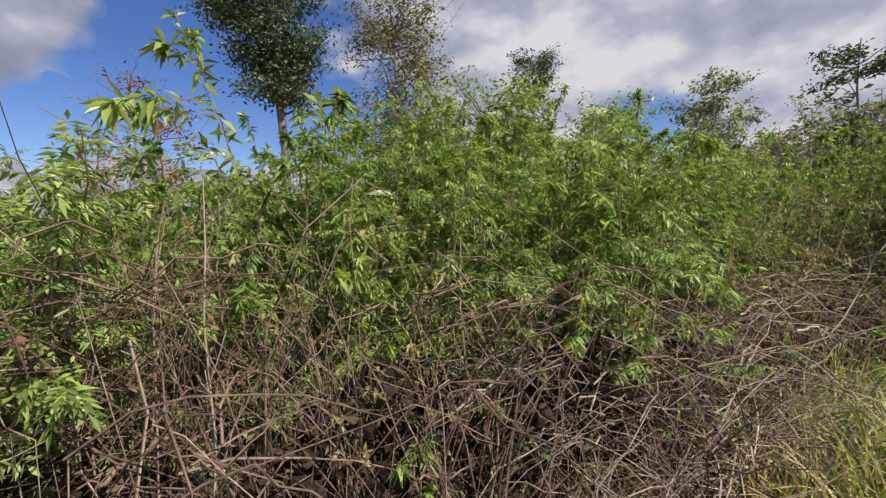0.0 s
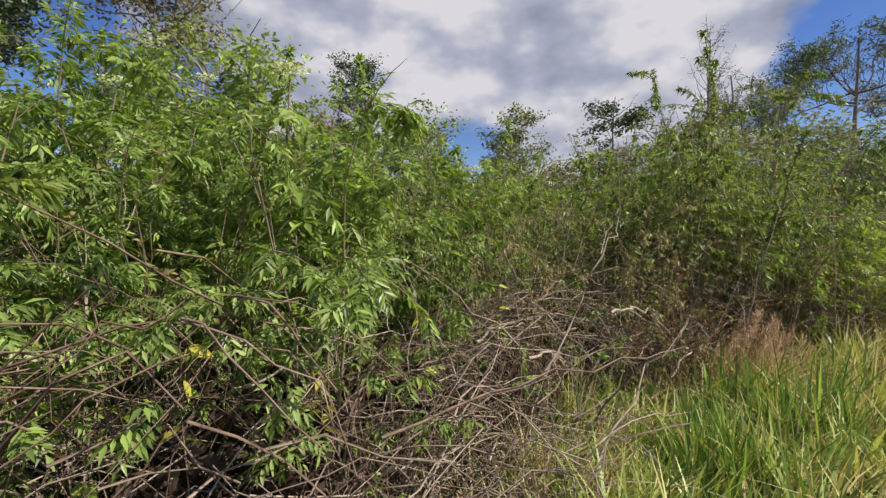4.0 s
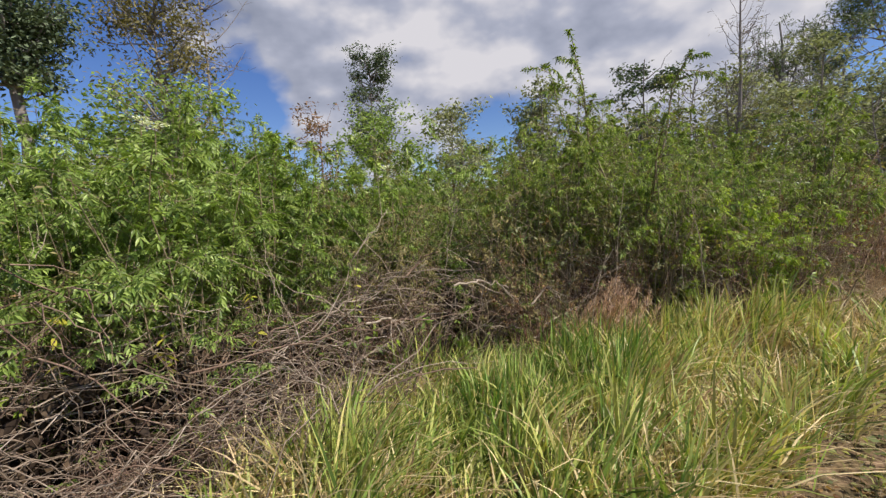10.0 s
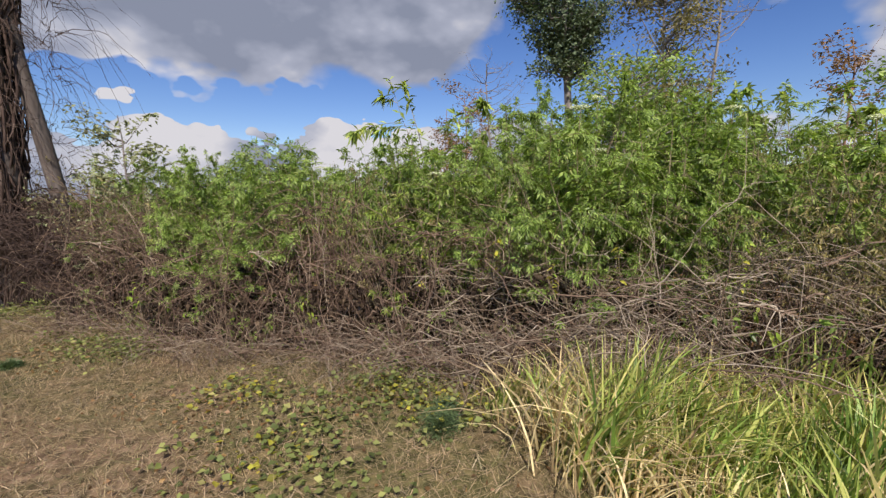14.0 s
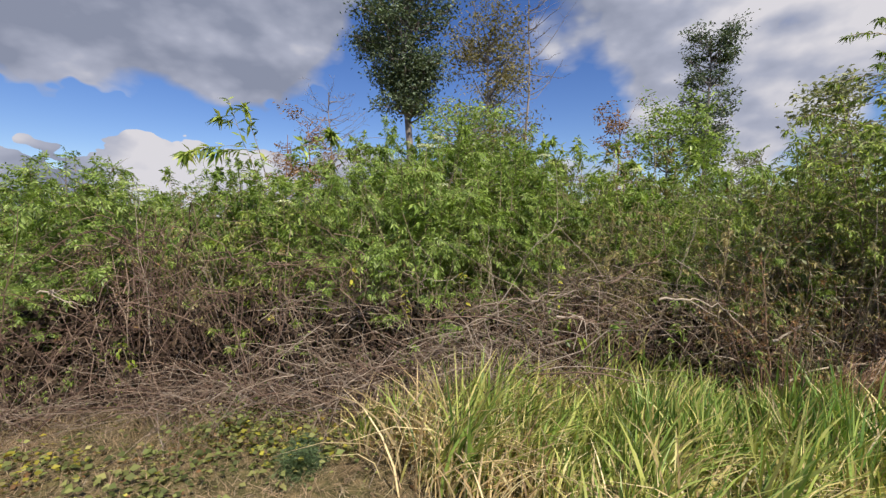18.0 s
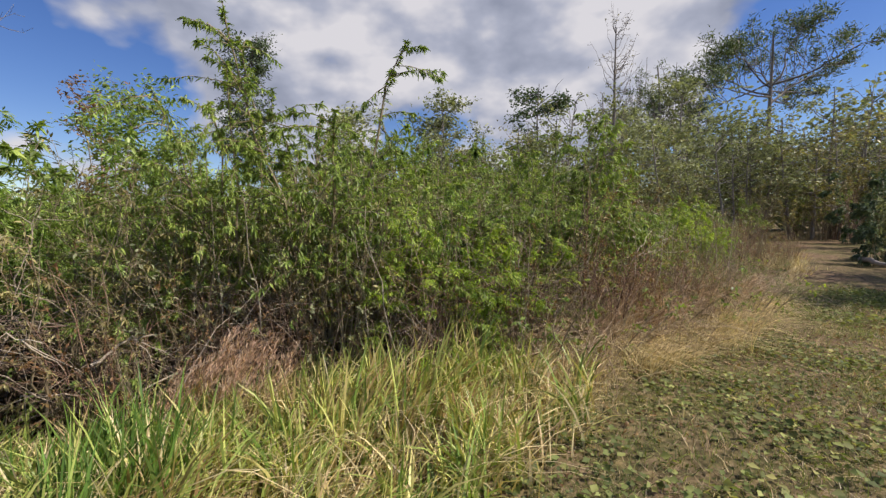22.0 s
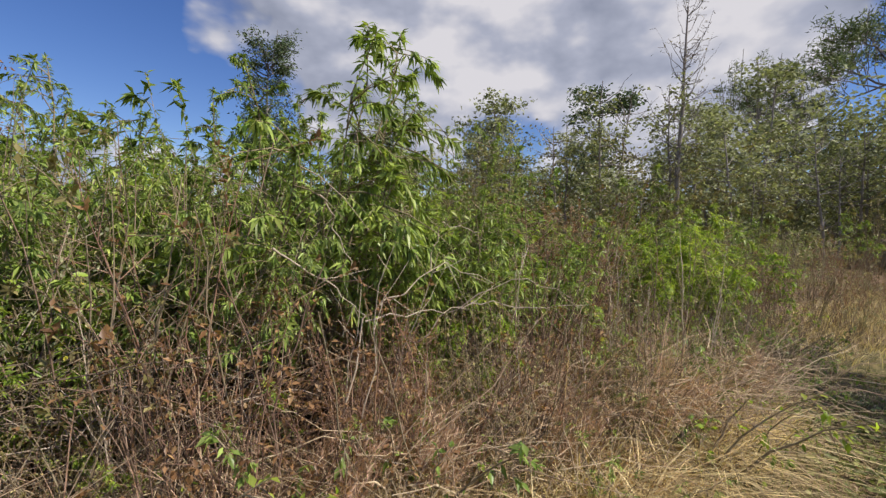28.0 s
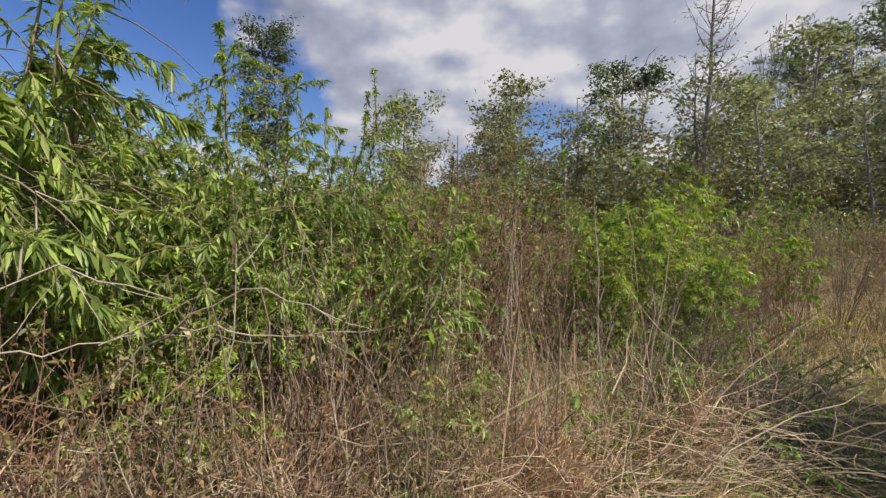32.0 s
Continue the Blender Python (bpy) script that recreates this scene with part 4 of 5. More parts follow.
def shade_leaf_mass(name, n, x0, x1, back0, back1, top, label):
    """Added near-black leaves whose colour stands in for shade deep in the brush."""
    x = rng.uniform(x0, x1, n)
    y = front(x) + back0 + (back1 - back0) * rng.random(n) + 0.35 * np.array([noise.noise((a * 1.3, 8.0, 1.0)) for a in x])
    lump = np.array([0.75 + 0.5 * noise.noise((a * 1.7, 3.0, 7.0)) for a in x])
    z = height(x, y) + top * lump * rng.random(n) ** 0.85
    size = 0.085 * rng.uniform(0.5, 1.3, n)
    me = mesh_of(name, [leaves(np.stack([x, y, z], 1), rand_dirs(n, -1.0, 0.2), rand_dirs(n), size, size * 0.6, 0.2, False)], G["shade_leaf"])
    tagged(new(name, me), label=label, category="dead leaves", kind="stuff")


# leaf fill added to darken the hollows of the brush and willows
shade_leaf_mass("dead_leaves", 5500, 1.2, 4.6, 0.65, 1.4, 0.9, "added near-black leaves standing for shade behind the fallen brush")
shade_leaf_mass("dead_leaves", 26000, -9.0, 1.2, 0.22, 1.1, 1.05, "added near-black leaves standing for shade deep in the vine brush")
shade_leaf_mass("dead_leaves", 9000, 4.4, 9.0, 0.5, 1.3, 1.0, "added near-black leaves standing for shade under the willow shrubs")

# ---- tall grass ----


def in_poly(x, y, poly):
    inside = np.zeros(len(x), bool)
    for (x0, y0), (x1, y1) in zip(poly, poly[1:] + poly[:1]):
        cross = ((y0 > y) != (y1 > y)) & (x < (x1 - x0) * (y - y0) / (y1 - y0 + 1e-12) + x0)
        inside ^= cross
    return inside


def field(n, poly):
    q = np.array(poly)
    x, y = rng.uniform(q[:, 0].min(), q[:, 0].max(), n * 4), rng.uniform(q[:, 1].min(), q[:, 1].max(), n * 4)
    keep = in_poly(x, y, poly)
    return x[keep][:n], y[keep][:n]


def grass_stuff(name, n, poly, tall, wide, mat, label, lean=(0.25, 0.1), spread=0.35, clump=0.12, k=5, per=14, category="grass"):
    cx, cy = field(max(n // per, 10), poly)
    i = rng.integers(0, len(cx), n)
    x, y = cx[i] + rng.normal(0, clump, n), cy[i] + rng.normal(0, clump, n)
    ck = rng.uniform(0.65, 1.2, len(cx)) * np.array([0.95 + 0.5 * noise.noise((a * 1.3, b * 1.3, 5.0)) for a, b in zip(cx, cy)])
    cl = rng.normal(0, spread * 0.6, (len(cx), 2))
    h = tall * rng.uniform(0.5, 1.05, n) * ck[i]
    ln = np.array(lean) + cl[i] + rng.normal(0, spread * 0.7, (n, 2)) + np.stack([x - cx[i], y - cy[i]], 1) * 1.2
    me = mesh_of(name, [blades(on_ground(x, y), h, wide * rng.uniform(0.5, 1.35, n), ln, k)], mat)
    tagged(new(name, me), label=label, category=category, kind="stuff")


PATHSIDE = [(4.6, 0.9), (7, 0.4), (13, 0.2), (16.5, 3.6), (13.5, 4.2), (11, 3.0), (7.4, 2.4)]
TALL = [(1.15, 1.5), (1.8, 1.25), (3.2, 0.95), (4.8, 1.25), (6.3, 1.8), (7.5, 2.3), (7.3, 3.0), (5.0, 3.4), (3.0, 3.3), (2.2, 2.8), (1.5, 2.1)]
grass_stuff("tall_grass", 7400, TALL, 0.64, 0.019, G["grass"], "tall yellow-green grass leaning in the wind", (0.16, 0.0), 0.38, 0.05, 5, 22)
grass_stuff("withered_grass", 6800, TALL, 0.54, 0.013, G["straw"], "withered tan blades among the tall grass", (0.2, -0.1), 0.6, 0.12, 5, 12)
STRAW = [(6.8, 2.5), (8.6, 2.5), (10.5, 2.95), (12.4, 3.7), (13.3, 4.4), (12.8, 5.0), (10.5, 3.9), (8.5, 3.6), (7.2, 3.3)]
grass_stuff("dry_grass", 13000, STRAW, 0.5, 0.0055, G["straw"], "dry tan grass at the foot of the thicket", (0.15, -0.25), 0.7, 0.09, 5, 30)
grass_stuff("fallen_grass", 5500, [(7.6, 3.1), (9.6, 3.2), (11.4, 3.7), (11.6, 4.5), (10.2, 4.6), (8.6, 4.2)], 0.66, 0.0075, G["straw"], "long dry grass bent over to the ground", (0.1, -0.2), 1.2, 0.16, 5, 16)
grass_stuff("standing_straw", 3400, [(7.0, 2.85), (8.6, 2.9), (10.5, 3.25), (12.0, 3.7), (12.2, 4.4), (10.4, 4.0), (8.4, 3.6), (7.0, 3.4)], 0.95, 0.006, G["pink"], "tall pinkish tan dead grass standing against the bushes", (0.12, -0.1), 0.35, 0.05, 5, 40)
grass_stuff("bent_straw", 3600, [(9.6, 2.6), (11.2, 2.9), (12.6, 3.6), (11.5, 3.9), (9.8, 3.3)], 0.55, 0.009, G["straw"], "pale bent straw before the brown shrubs", (0.2, -0.2), 1.1, 0.12, 5, 16)
grass_stuff("young_grass", 1500, [(1.75, 1.7), (3.0, 1.5), (3.4, 2.7), (2.5, 2.7), (1.9, 2.2)], 0.52, 0.018, G["grass"], "yellow-green grass growing round fallen brush", (0.15, 0.0), 0.3, 0.06, 5, 18)
EDGE = [(12.0, 3.3), (13.6, 4.1), (18, 5.3), (23, 7.6), (23, 8.8), (17, 6.6), (13.0, 5.2), (11.6, 4.2)]
grass_stuff("tan_tufts", 6000, PATHSIDE, 0.13, 0.006, G["straw"], "small tan grass tufts in the mown strip", (0.1, 0.0), 0.9, 0.1, 3, 40)
grass_stuff("edge_grass", 6500, EDGE, 0.4, 0.007, G["straw"], "tan and green grass along the edge of the path", (0.1, -0.2), 0.7, 0.14, 5, 16)
grass_stuff("fresh_grass", 1000, [(2.9, 2.0), (4.3, 2.1), (4.5, 2.9), (3.0, 2.9)], 0.66, 0.017, G["fresh_grass"], "fresh bright green grass among yellow grass", (0.1, 0.0), 0.22, 0.05, 5, 22)
LAWN = [(-9, -3), (16, -3), (26, 6), (27, 9), (18, 5.2), (13.5, 4.2), (12, 3.3), (8, 2.6), (4, 1.6), (1.5, 1.3), (-0.8, 1.1), (-2.5, 0.4), (-9, -0.3)]
NEAR = [(-5, -1.6), (14, -1.0), (17, 3.8), (13.5, 4.3), (12, 3.4), (8, 2.7), (4, 1.7), (1.5, 1.6), (0.2, 1.7), (-0.8, 1.2), (-2.5, 0.6), (-5, 0.1)]
grass_stuff("short_grass", 24000, LAWN, 0.06, 0.007, G["lawn"], "short patchy dry grass on the mown strip", (0.1, 0.0), 0.9, 0.13, 2, 22)
grass_stuff("thatch", 60000, NEAR, 0.09, 0.0065, G["lawn"], "brown and green thatch on the ground", (0.1, 0.0), 1.5, 0.16, 2, 30)


grass_stuff("low_turf", 30000, PATHSIDE, 0.085, 0.008, G["creeper"], "low green turf and weeds on the mown strip", (0.1, 0.0), 0.8, 0.12, 3, 24)


def ground_leaves(name, n, poly, size, mat, label, lift=0.03, flat=0.6):
    cx, cy = field(max(n // 10, 8), poly)
    # grows in patches
    keep = np.array([noise.noise((a * 1.1, b * 1.1, size * 90)) > -0.08 for a, b in zip(cx, cy)])
    cx, cy = cx[keep], cy[keep]
    i = rng.integers(0, len(cx), n)
    x, y = cx[i] + rng.normal(0, 0.14, n), cy[i] + rng.normal(0, 0.14, n)
    p = on_ground(x, y, -0.004) + np.array([0, 0, 1.0]) * rng.uniform(0, lift, n)[:, None]
    sz = size * rng.uniform(0.5, 1.25, n)
    me = mesh_of(name, [leaves(p, rand_dirs(n, -0.1, 0.35), rand_dirs(n, flat, 1.0), sz, sz * 0.75, 0.05, False)], mat)
    tagged(new(name, me), label=label, category="ground cover", kind="stuff")


ground_leaves("creeper", 1300, [(-0.9, 0.2), (0.6, -0.2), (2.6, 0.3), (2.0, 1.3), (0.6, 1.6), (-0.4, 1.3)], 0.05, G["creeper"], "round green and yellow creeper leaves on the ground", 0.07)
ground_leaves("creeper", 260, [(-0.9, 0.2), (0.6, -0.2), (2.6, 0.3), (2.0, 1.3), (0.6, 1.6), (-0.4, 1.3)], 0.05, G["yellow"], "yellow-green creeper leaves on dry ground", 0.08)
ground_leaves("creeper", 6500, [(4.6, 0.9), (7, 0.4), (13, 0.2), (16.5, 3.6), (13.5, 4.2), (11, 3.0), (7.4, 2.4)], 0.058, G["creeper"], "low green ground cover along the mown strip", 0.08)
FOOT = [(-5.2, -1.3), (-3.4, -0.75), (-1.6, -0.15), (-0.6, 0.5), (0.6, 1.1), (1.6, 1.5), (1.0, 2.1), (-0.3, 1.5), (-1.6, 0.6), (-3.4, 0.05), (-5.2, -0.4)]
ground_leaves("creeper", 2600, FOOT, 0.042, G["creeper"], "green creeper leaves climbing into the foot of the brush", 0.16, 0.3)
grass_stuff("foot_thatch", 9000, FOOT, 0.16, 0.005, G["lawn"], "dead grass and fine stems at the foot of the brush", (0.1, 0.0), 1.3, 0.12, 3, 30)
ground_leaves("clover", 5000, PATHSIDE, 0.034, G["creeper"], "small green leaves in the turf of the mown strip", 0.09, 0.4)
grass_stuff("dry_thatch", 40000, [(-5.5, -1.8), (2.8, -0.6), (2.4, 1.2), (0.6, 1.5), (-2.4, 0.4), (-5.5, 0.0)], 0.085, 0.007, G["lawn"], "dry thatch and dead grass on bare ground", (0.1, 0.0), 1.8, 0.14, 2, 30)
ground_leaves("leaf_litter", 5000, NEAR, 0.036, G["rust"], "fallen brown leaves on the dry ground", 0.03, 0.1)

# ---- trees ----


def tree_meshes(tall, crown, base_z, limbs, clumps, count, leaf, wide, mat, bark_mat, trunk_r, flat=1.0, fine=False, lean=0.0, limb=0.42):
    """Trunk with limbs that end in leaf clumps; crown = (radius, height)."""
    k = 9
    s = np.linspace(0, 1, k)
    tr = np.zeros((1, k, 3))
    tr[0, :, 2] = tall * 0.93 * s - 0.15 * (s == 0)
    tr[0, 1:, :2] = rng.normal(0, 0.012 * tall, (k - 1, 2)).cumsum(0) * 0.5 + lean * s[1:, None] * np.array([1, 0.2])
    chunks = [tubes(tr, (trunk_r * (1.05 - 0.85 * s))[None], 7)]
    at = rng.uniform(base_z / tall, 0.97, limbs)
    b0, _ = along(np.repeat(tr, limbs, 0), at)
    a = rng.uniform(0, 2 * np.pi, limbs)
    rel = (at - base_z / tall) / (1 - base_z / tall)
    reach = crown[0] * rng.uniform(0.55, 1.1, limbs) * np.where(flat < 1, 0.6 + 0.6 * rel, np.sin(np.clip(0.25 + rel * 2.5, 0, 3.0)) + 0.25)
    rise = crown[1] * rng.uniform(0.02, 0.28, limbs) * flat
    q = np.linspace(0, 1, 6)[None]
    p = np.zeros((limbs, 6, 3))
    p[..., :2] = b0[:, None, :2] + np.stack([np.cos(a), np.sin(a)], 1)[:, None] * (reach[:, None] * q)[..., None]
    p[..., 2] = b0[:, 2:] + rise[:, None] * q ** 1.5
    p[:, 1:] += rng.normal(0, 0.03 * crown[0], (limbs, 5, 3))
    chunks.append(tubes(p, trunk_r * limb * rng.uniform(0.5, 1, limbs)[:, None] * (1.05 - 0.85 * q), 4))
    w = rng.integers(0, limbs, clumps)
    c0, cd = along(p[w], rng.uniform(0.4, 1.0, clumps))
    tip = c0 + rand_dirs(clumps, -0.2, 1.0) * crown[0] * rng.uniform(0.1, 0.32, clumps)[:, None] * np.array([1, 1, 0.7])
    tw = c0[:, None] + (tip - c0)[:, None] * np.linspace(0, 1, 3)[None, :, None]
    chunks.append(tubes(tw, np.full((clumps, 3), trunk_r * 0.07), 3))
    out = [("trunk", mesh_of("trunk", chunks, bark_mat))]
    if count:
        i = rng.integers(0, clumps, count)
        size = crown[0] * 0.16
        base = tip[i] + rng.normal(0, 1, (count, 3)) * size * np.array([1, 1, 0.6])
        d = rand_dirs(count, -0.8, 0.6)
        sz = rng.uniform(0.6, 1.2, count)
        out.append(("crown", mesh_of("crown", [leaves(base, d, rand_dirs(count, 0.1, 1.0), leaf * sz, wide * sz, 0.15, fine)], mat)))
    return out


def tree(name, x, y, parts_list, label, turn=0.0, group="", scale=1.0):
    return plant(name, parts_list, pose(x, y, float(height(x, y)), 0, 0, turn) @ Matrix.Scale(scale, 4), label, "tree", group)


tree("evergreen_tree", -4.2, 12.0, tree_meshes(11.2, (1.35, 6.0), 5.1, 110, 420, 24000, 0.13, 0.065, G["dark"], G["trunk"], 0.17), "slender dark evergreen tree with glossy leaves above the thicket")
tree("withered_tree", -0.9, 10.6, tree_meshes(7.1, (1.15, 4.6), 1.4, 90, 380, 13000, 0.10, 0.045, G["brown"], G["trunk"], 0.07), "drab brown withering tree behind the weeds")
tree("bare_tree", -0.5, 13.0, tree_meshes(9.6, (1.2, 6.0), 4.0, 44, 220, 0, 0.1, 0.05, G["dark"], G["trunk"], 0.06, limb=0.3), "thin leafless grey tree behind the thicket")
tree("bare_tree", -12.5, 18.8, tree_meshes(9.3, (1.8, 6.0), 3.6, 40, 260, 0, 0.1, 0.05, G["dark"], G["trunk"], 0.09, lean=-0.8, limb=0.3), "thin leafless dead tree beyond the thicket")
tree("evergreen_tree", 6.2, 27.6, tree_meshes(12.6, (1.5, 7.0), 4.5, 60, 240, 9000, 0.19, 0.09, G["dark"], G["trunk"], 0.13), "narrow dark sapling far behind the shrubs")
tree("rusty_shrub", 2.3, 11.7, tree_meshes(4.9, (0.7, 2.8), 1.4, 26, 90, 1700, 0.10, 0.04, G["rust"], G["redstem"], 0.04), "tall rust-brown withered shrub in the thicket")
tree("rusty_shrub", -5.6, 8.6, tree_meshes(4.6, (0.8, 2.4), 1.4, 26, 90, 1700, 0.10, 0.04, G["rust"], G["redstem"], 0.04), "rust-brown vine-covered dead shrub")
tree("rusty_shrub", -8.4, 10.6, tree_meshes(4.9, (0.6, 2.4), 1.4, 26, 70, 1200, 0.10, 0.04, G["rust"], G["redstem"], 0.04), "rust-brown withered shrub behind the weeds")
tree("leafy_sapling", 0.7, 4.9, tree_meshes(3.25, (0.75, 2.2), 0.9, 60, 190, 7500, 0.075, 0.03, G["weed"], G["trunk"], 0.04, fine=True), "leafy green sapling standing above the weeds")
tree("leafy_sapling", 3.4, 8.6, tree_meshes(3.8, (0.8, 2.6), 1.4, 34, 110, 3600, 0.09, 0.036, G["weed"], G["trunk"], 0.04), "leafy green sapling behind the brush")
tree("evergreen_tree", 33.0, 34.5, tree_meshes(15.8, (2.6, 9.0), 5.0, 26, 70, 2400, 0.42, 0.2, G["dark"], G["trunk"], 0.17), "thin grey-green tree with sparse clumps of leaves")
tree("bare_tree", 29.8, 22.0, tree_meshes(15.8, (1.5, 10.0), 4.5, 80, 420, 200, 0.22, 0.08, G["brown"], G["trunk"], 0.19, limb=0.2), "tall bare grey tree hung with thin twigs")
tree("evergreen_tree", 25.4, 40.0, tree_meshes(14.4, (3.0, 6.0), 7.0, 26, 90, 2600, 0.45, 0.22, G["olive"], G["trunk"], 0.18), "rounded far tree at the edge of the woods")
tree("evergreen_tree", 15.5, 40.0, tree_meshes(11.8, (3.4, 5.0), 5.0, 26, 90, 2600, 0.45, 0.22, G["olive"], G["trunk"], 0.18), "rounded far tree beyond the thicket")


def pine_parts(tall, fork, radius, limbs, needles, trunk_r, dome=0.62):
    """A pine whose limbs spread from the fork and carry flat pads of needles."""
    s = np.linspace(0, 1, 9)
    tr = np.zeros((1, 9, 3))
    tr[0, :, 2] = tall * 0.9 * s
    tr[0, 1:, :2] = rng.normal(0, 0.1, (8, 2)).cumsum(0)
    ch = [tubes(tr, (trunk_r * (1.05 - 0.8 * s))[None], 8)]
    q = np.linspace(0, 1, 8)[None]
    main = max(limbs // 6, 7)
    a = np.arange(main) * 2.4 + rng.uniform(-0.4, 0.4, main)
    reach = radius * rng.uniform(0.3, 0.95, main)
    z0 = fork + (tall * 0.8 - fork) * rng.random(main) * 0.5
    z1 = tall - (tall - fork) * dome * (reach / radius) ** 2 - rng.uniform(0.08, 0.2, main) * (tall - fork)
    p = np.zeros((main, 8, 3))
    p[..., :2] = tr[0, 6, :2] + np.stack([np.cos(a), np.sin(a)], 1)[:, None] * (reach[:, None] * q ** 0.8)[..., None]
    p[..., 2] = z0[:, None] + (z1 - z0)[:, None] * q ** rng.uniform(0.7, 1.3, main)[:, None]
    p[:, 1:] += (rng.normal(0, 0.018 * radius, (main, 7, 3))).cumsum(1)
    ch.append(tubes(p, trunk_r * 0.42 * rng.uniform(0.6, 1, main)[:, None] * (1.05 - 0.8 * q), 5))
    subs = limbs * 2
    w = np.arange(subs) % main
    c0, cd = along(p[w], rng.uniform(0.3, 1.0, subs))
    out = unit(c0 * np.array([1, 1, 0]) + rng.normal(0, 0.6 * radius, (subs, 3)) * np.array([1, 1, 0]))
    end = c0 + out * radius * rng.uniform(0.12, 0.32, subs)[:, None]
    rr = np.minimum(np.hypot(end[:, 0], end[:, 1]) / radius, 1.05)
    end[:, 2] = np.maximum(tall - (tall - fork) * dome * rr ** 2 - rng.uniform(0, 0.3, subs) * (tall - fork), c0[:, 2] + 0.02 * radius)
    u = np.linspace(0, 1, 5)[None, :, None]
    sp = c0[:, None] * (1 - u) + end[:, None] * u + rng.normal(0, 0.012 * radius, (subs, 5, 3))
    ch.append(tubes(sp, np.full((subs, 5), trunk_r * 0.10), 4))
    n = subs * 3
    c0, cd = along(sp[np.arange(n) % subs], rng.uniform(0.55, 1.0, n))
    tip = c0 + rand_dirs(n, 0.0, 0.7) * radius * rng.uniform(0.03, 0.10, n)[:, None]
    ch.append(tubes(c0[:, None] + (tip - c0)[:, None] * np.linspace(0, 1, 3)[None, :, None], np.full((n, 3), trunk_r * 0.05), 3))
    i = rng.integers(0, n, needles)
    base = tip[i] + rng.normal(0, 1, (needles, 3)) * radius * 0.038 * np.array([1, 1, 0.8])
    d = rand_dirs(needles, -0.1, 1.0)
    ln = radius * 0.05 * rng.uniform(0.6, 1.3, needles)
    return [("trunk", mesh_of("trunk", ch, G["trunk"])), ("crown", mesh_of("crown", [leaves(base, d, rand_dirs(needles), ln, ln * 0.2, 0.0, False)], G["needle"]))]


tree("pine_tree", 68.5, 31.0, pine_parts(27.8, 15.5, 11.2, 60, 11500, 0.42, 0.8), "old slash pine with a wide flat umbrella crown")
tree("pine_tree", 56.0, 38.0, pine_parts(23.5, 8.0, 6.2, 60, 17000, 0.32, 0.9), "tall pine with layered green crown")
tree("pine_tree", 61.0, 37.0, pine_parts(19.5, 9.0, 4.2, 40, 9000, 0.26, 0.9), "shorter pine beside the umbrella pine")
WOODS = [tree_meshes(h, (r, h * 0.7), h * 0.12, 26, 100, int(c * 0.82), 0.25, 0.13, G[m], G["trunk"], 0.10)
         for h, r, c, m in ((9.5, 1.9, 2600, "olive"), (8.0, 2.1, 2600, "olive"), (10.5, 1.6, 1500, "olive"), (9.0, 1.8, 500, "brown"), (8.5, 1.8, 2400, "olive"), (9.0, 1.7, 0, "brown"), (7.5, 2.0, 1500, "brown"), (9.5, 1.6, 0, "brown"))]
places = []
edge = np.array([(12, 25), (19, 22), (26, 18), (33, 14.5), (39, 12), (44, 8), (47, 1), (48, -6)], float)
for i in range(90):
    u = rng.uniform(0, len(edge) - 1.001)
    j = int(u)
    q = edge[j] * (1 - u + j) + edge[j + 1] * (u - j)
    d = rng.random() ** 1.5 * 22
    away = Vector((q[0] - 6, q[1])).normalized()
    places.append((q[0] + away.x * d + rng.uniform(-1, 1), q[1] + away.y * d + rng.uniform(-1, 1), rng.uniform(0.6, 1.0) * (1 + d / 60), rng.uniform(0, 360)))
for i in range(16):
    places.append((rng.uniform(-34, 26), rng.uniform(30, 55), rng.uniform(0.5, 0.85), rng.uniform(0, 360)))
for x, y, k in ((35.0, 21.3, 1.24), (39.5, 21.8, 1.15), (39.0, 18.8, 0.95), (47.0, 20.7, 1.05), (42.5, 16.3, 0.9), (40.4, 13.5, 0.99), (45.7, 13.7, 1.24), (35.1, 15.6, 0.9), (34.6, 25.0, 1.14), (36.9, 11.6, 0.75)):
    places.append((x, y, k, rng.uniform(0, 360)))
scatter(WOODS, places, "woodland_tree", ["olive-green slender tree in the edge of the woods", "bushy olive tree at the woods", "tall slender olive tree in the edge of the woods",
        "half-bare drab tree in the woods", "young olive-green tree in the woods", "bare grey tree in the edge of the woods", "drab brown tree in the woods", "bare grey twiggy tree in the woods"], "tree", "trees of the wood edge")
under = []
for i in range(108):
    u = rng.uniform(0, len(edge) - 1.001)
    j = int(u)
    q = edge[j] * (1 - u + j) + edge[j + 1] * (u - j)
    under.append((q[0] + rng.uniform(-4, 3), q[1] + rng.uniform(-2.5, 3), rng.uniform(1.3, 2.4), rng.uniform(0, 360)))
scatter([far_weeds[2], far_weeds[3], far_weeds[2], far_weeds[1], twiggy[1], twiggy[2]], under, "undergrowth_bush", ["green bush under the wood edge", "yellow-green bush under the wood edge", "drab bush under the wood edge",
        "green bush in the undergrowth", "brown twiggy bush under the trees", "bare twiggy bush under the trees"], "bush", "undergrowth of the woods")



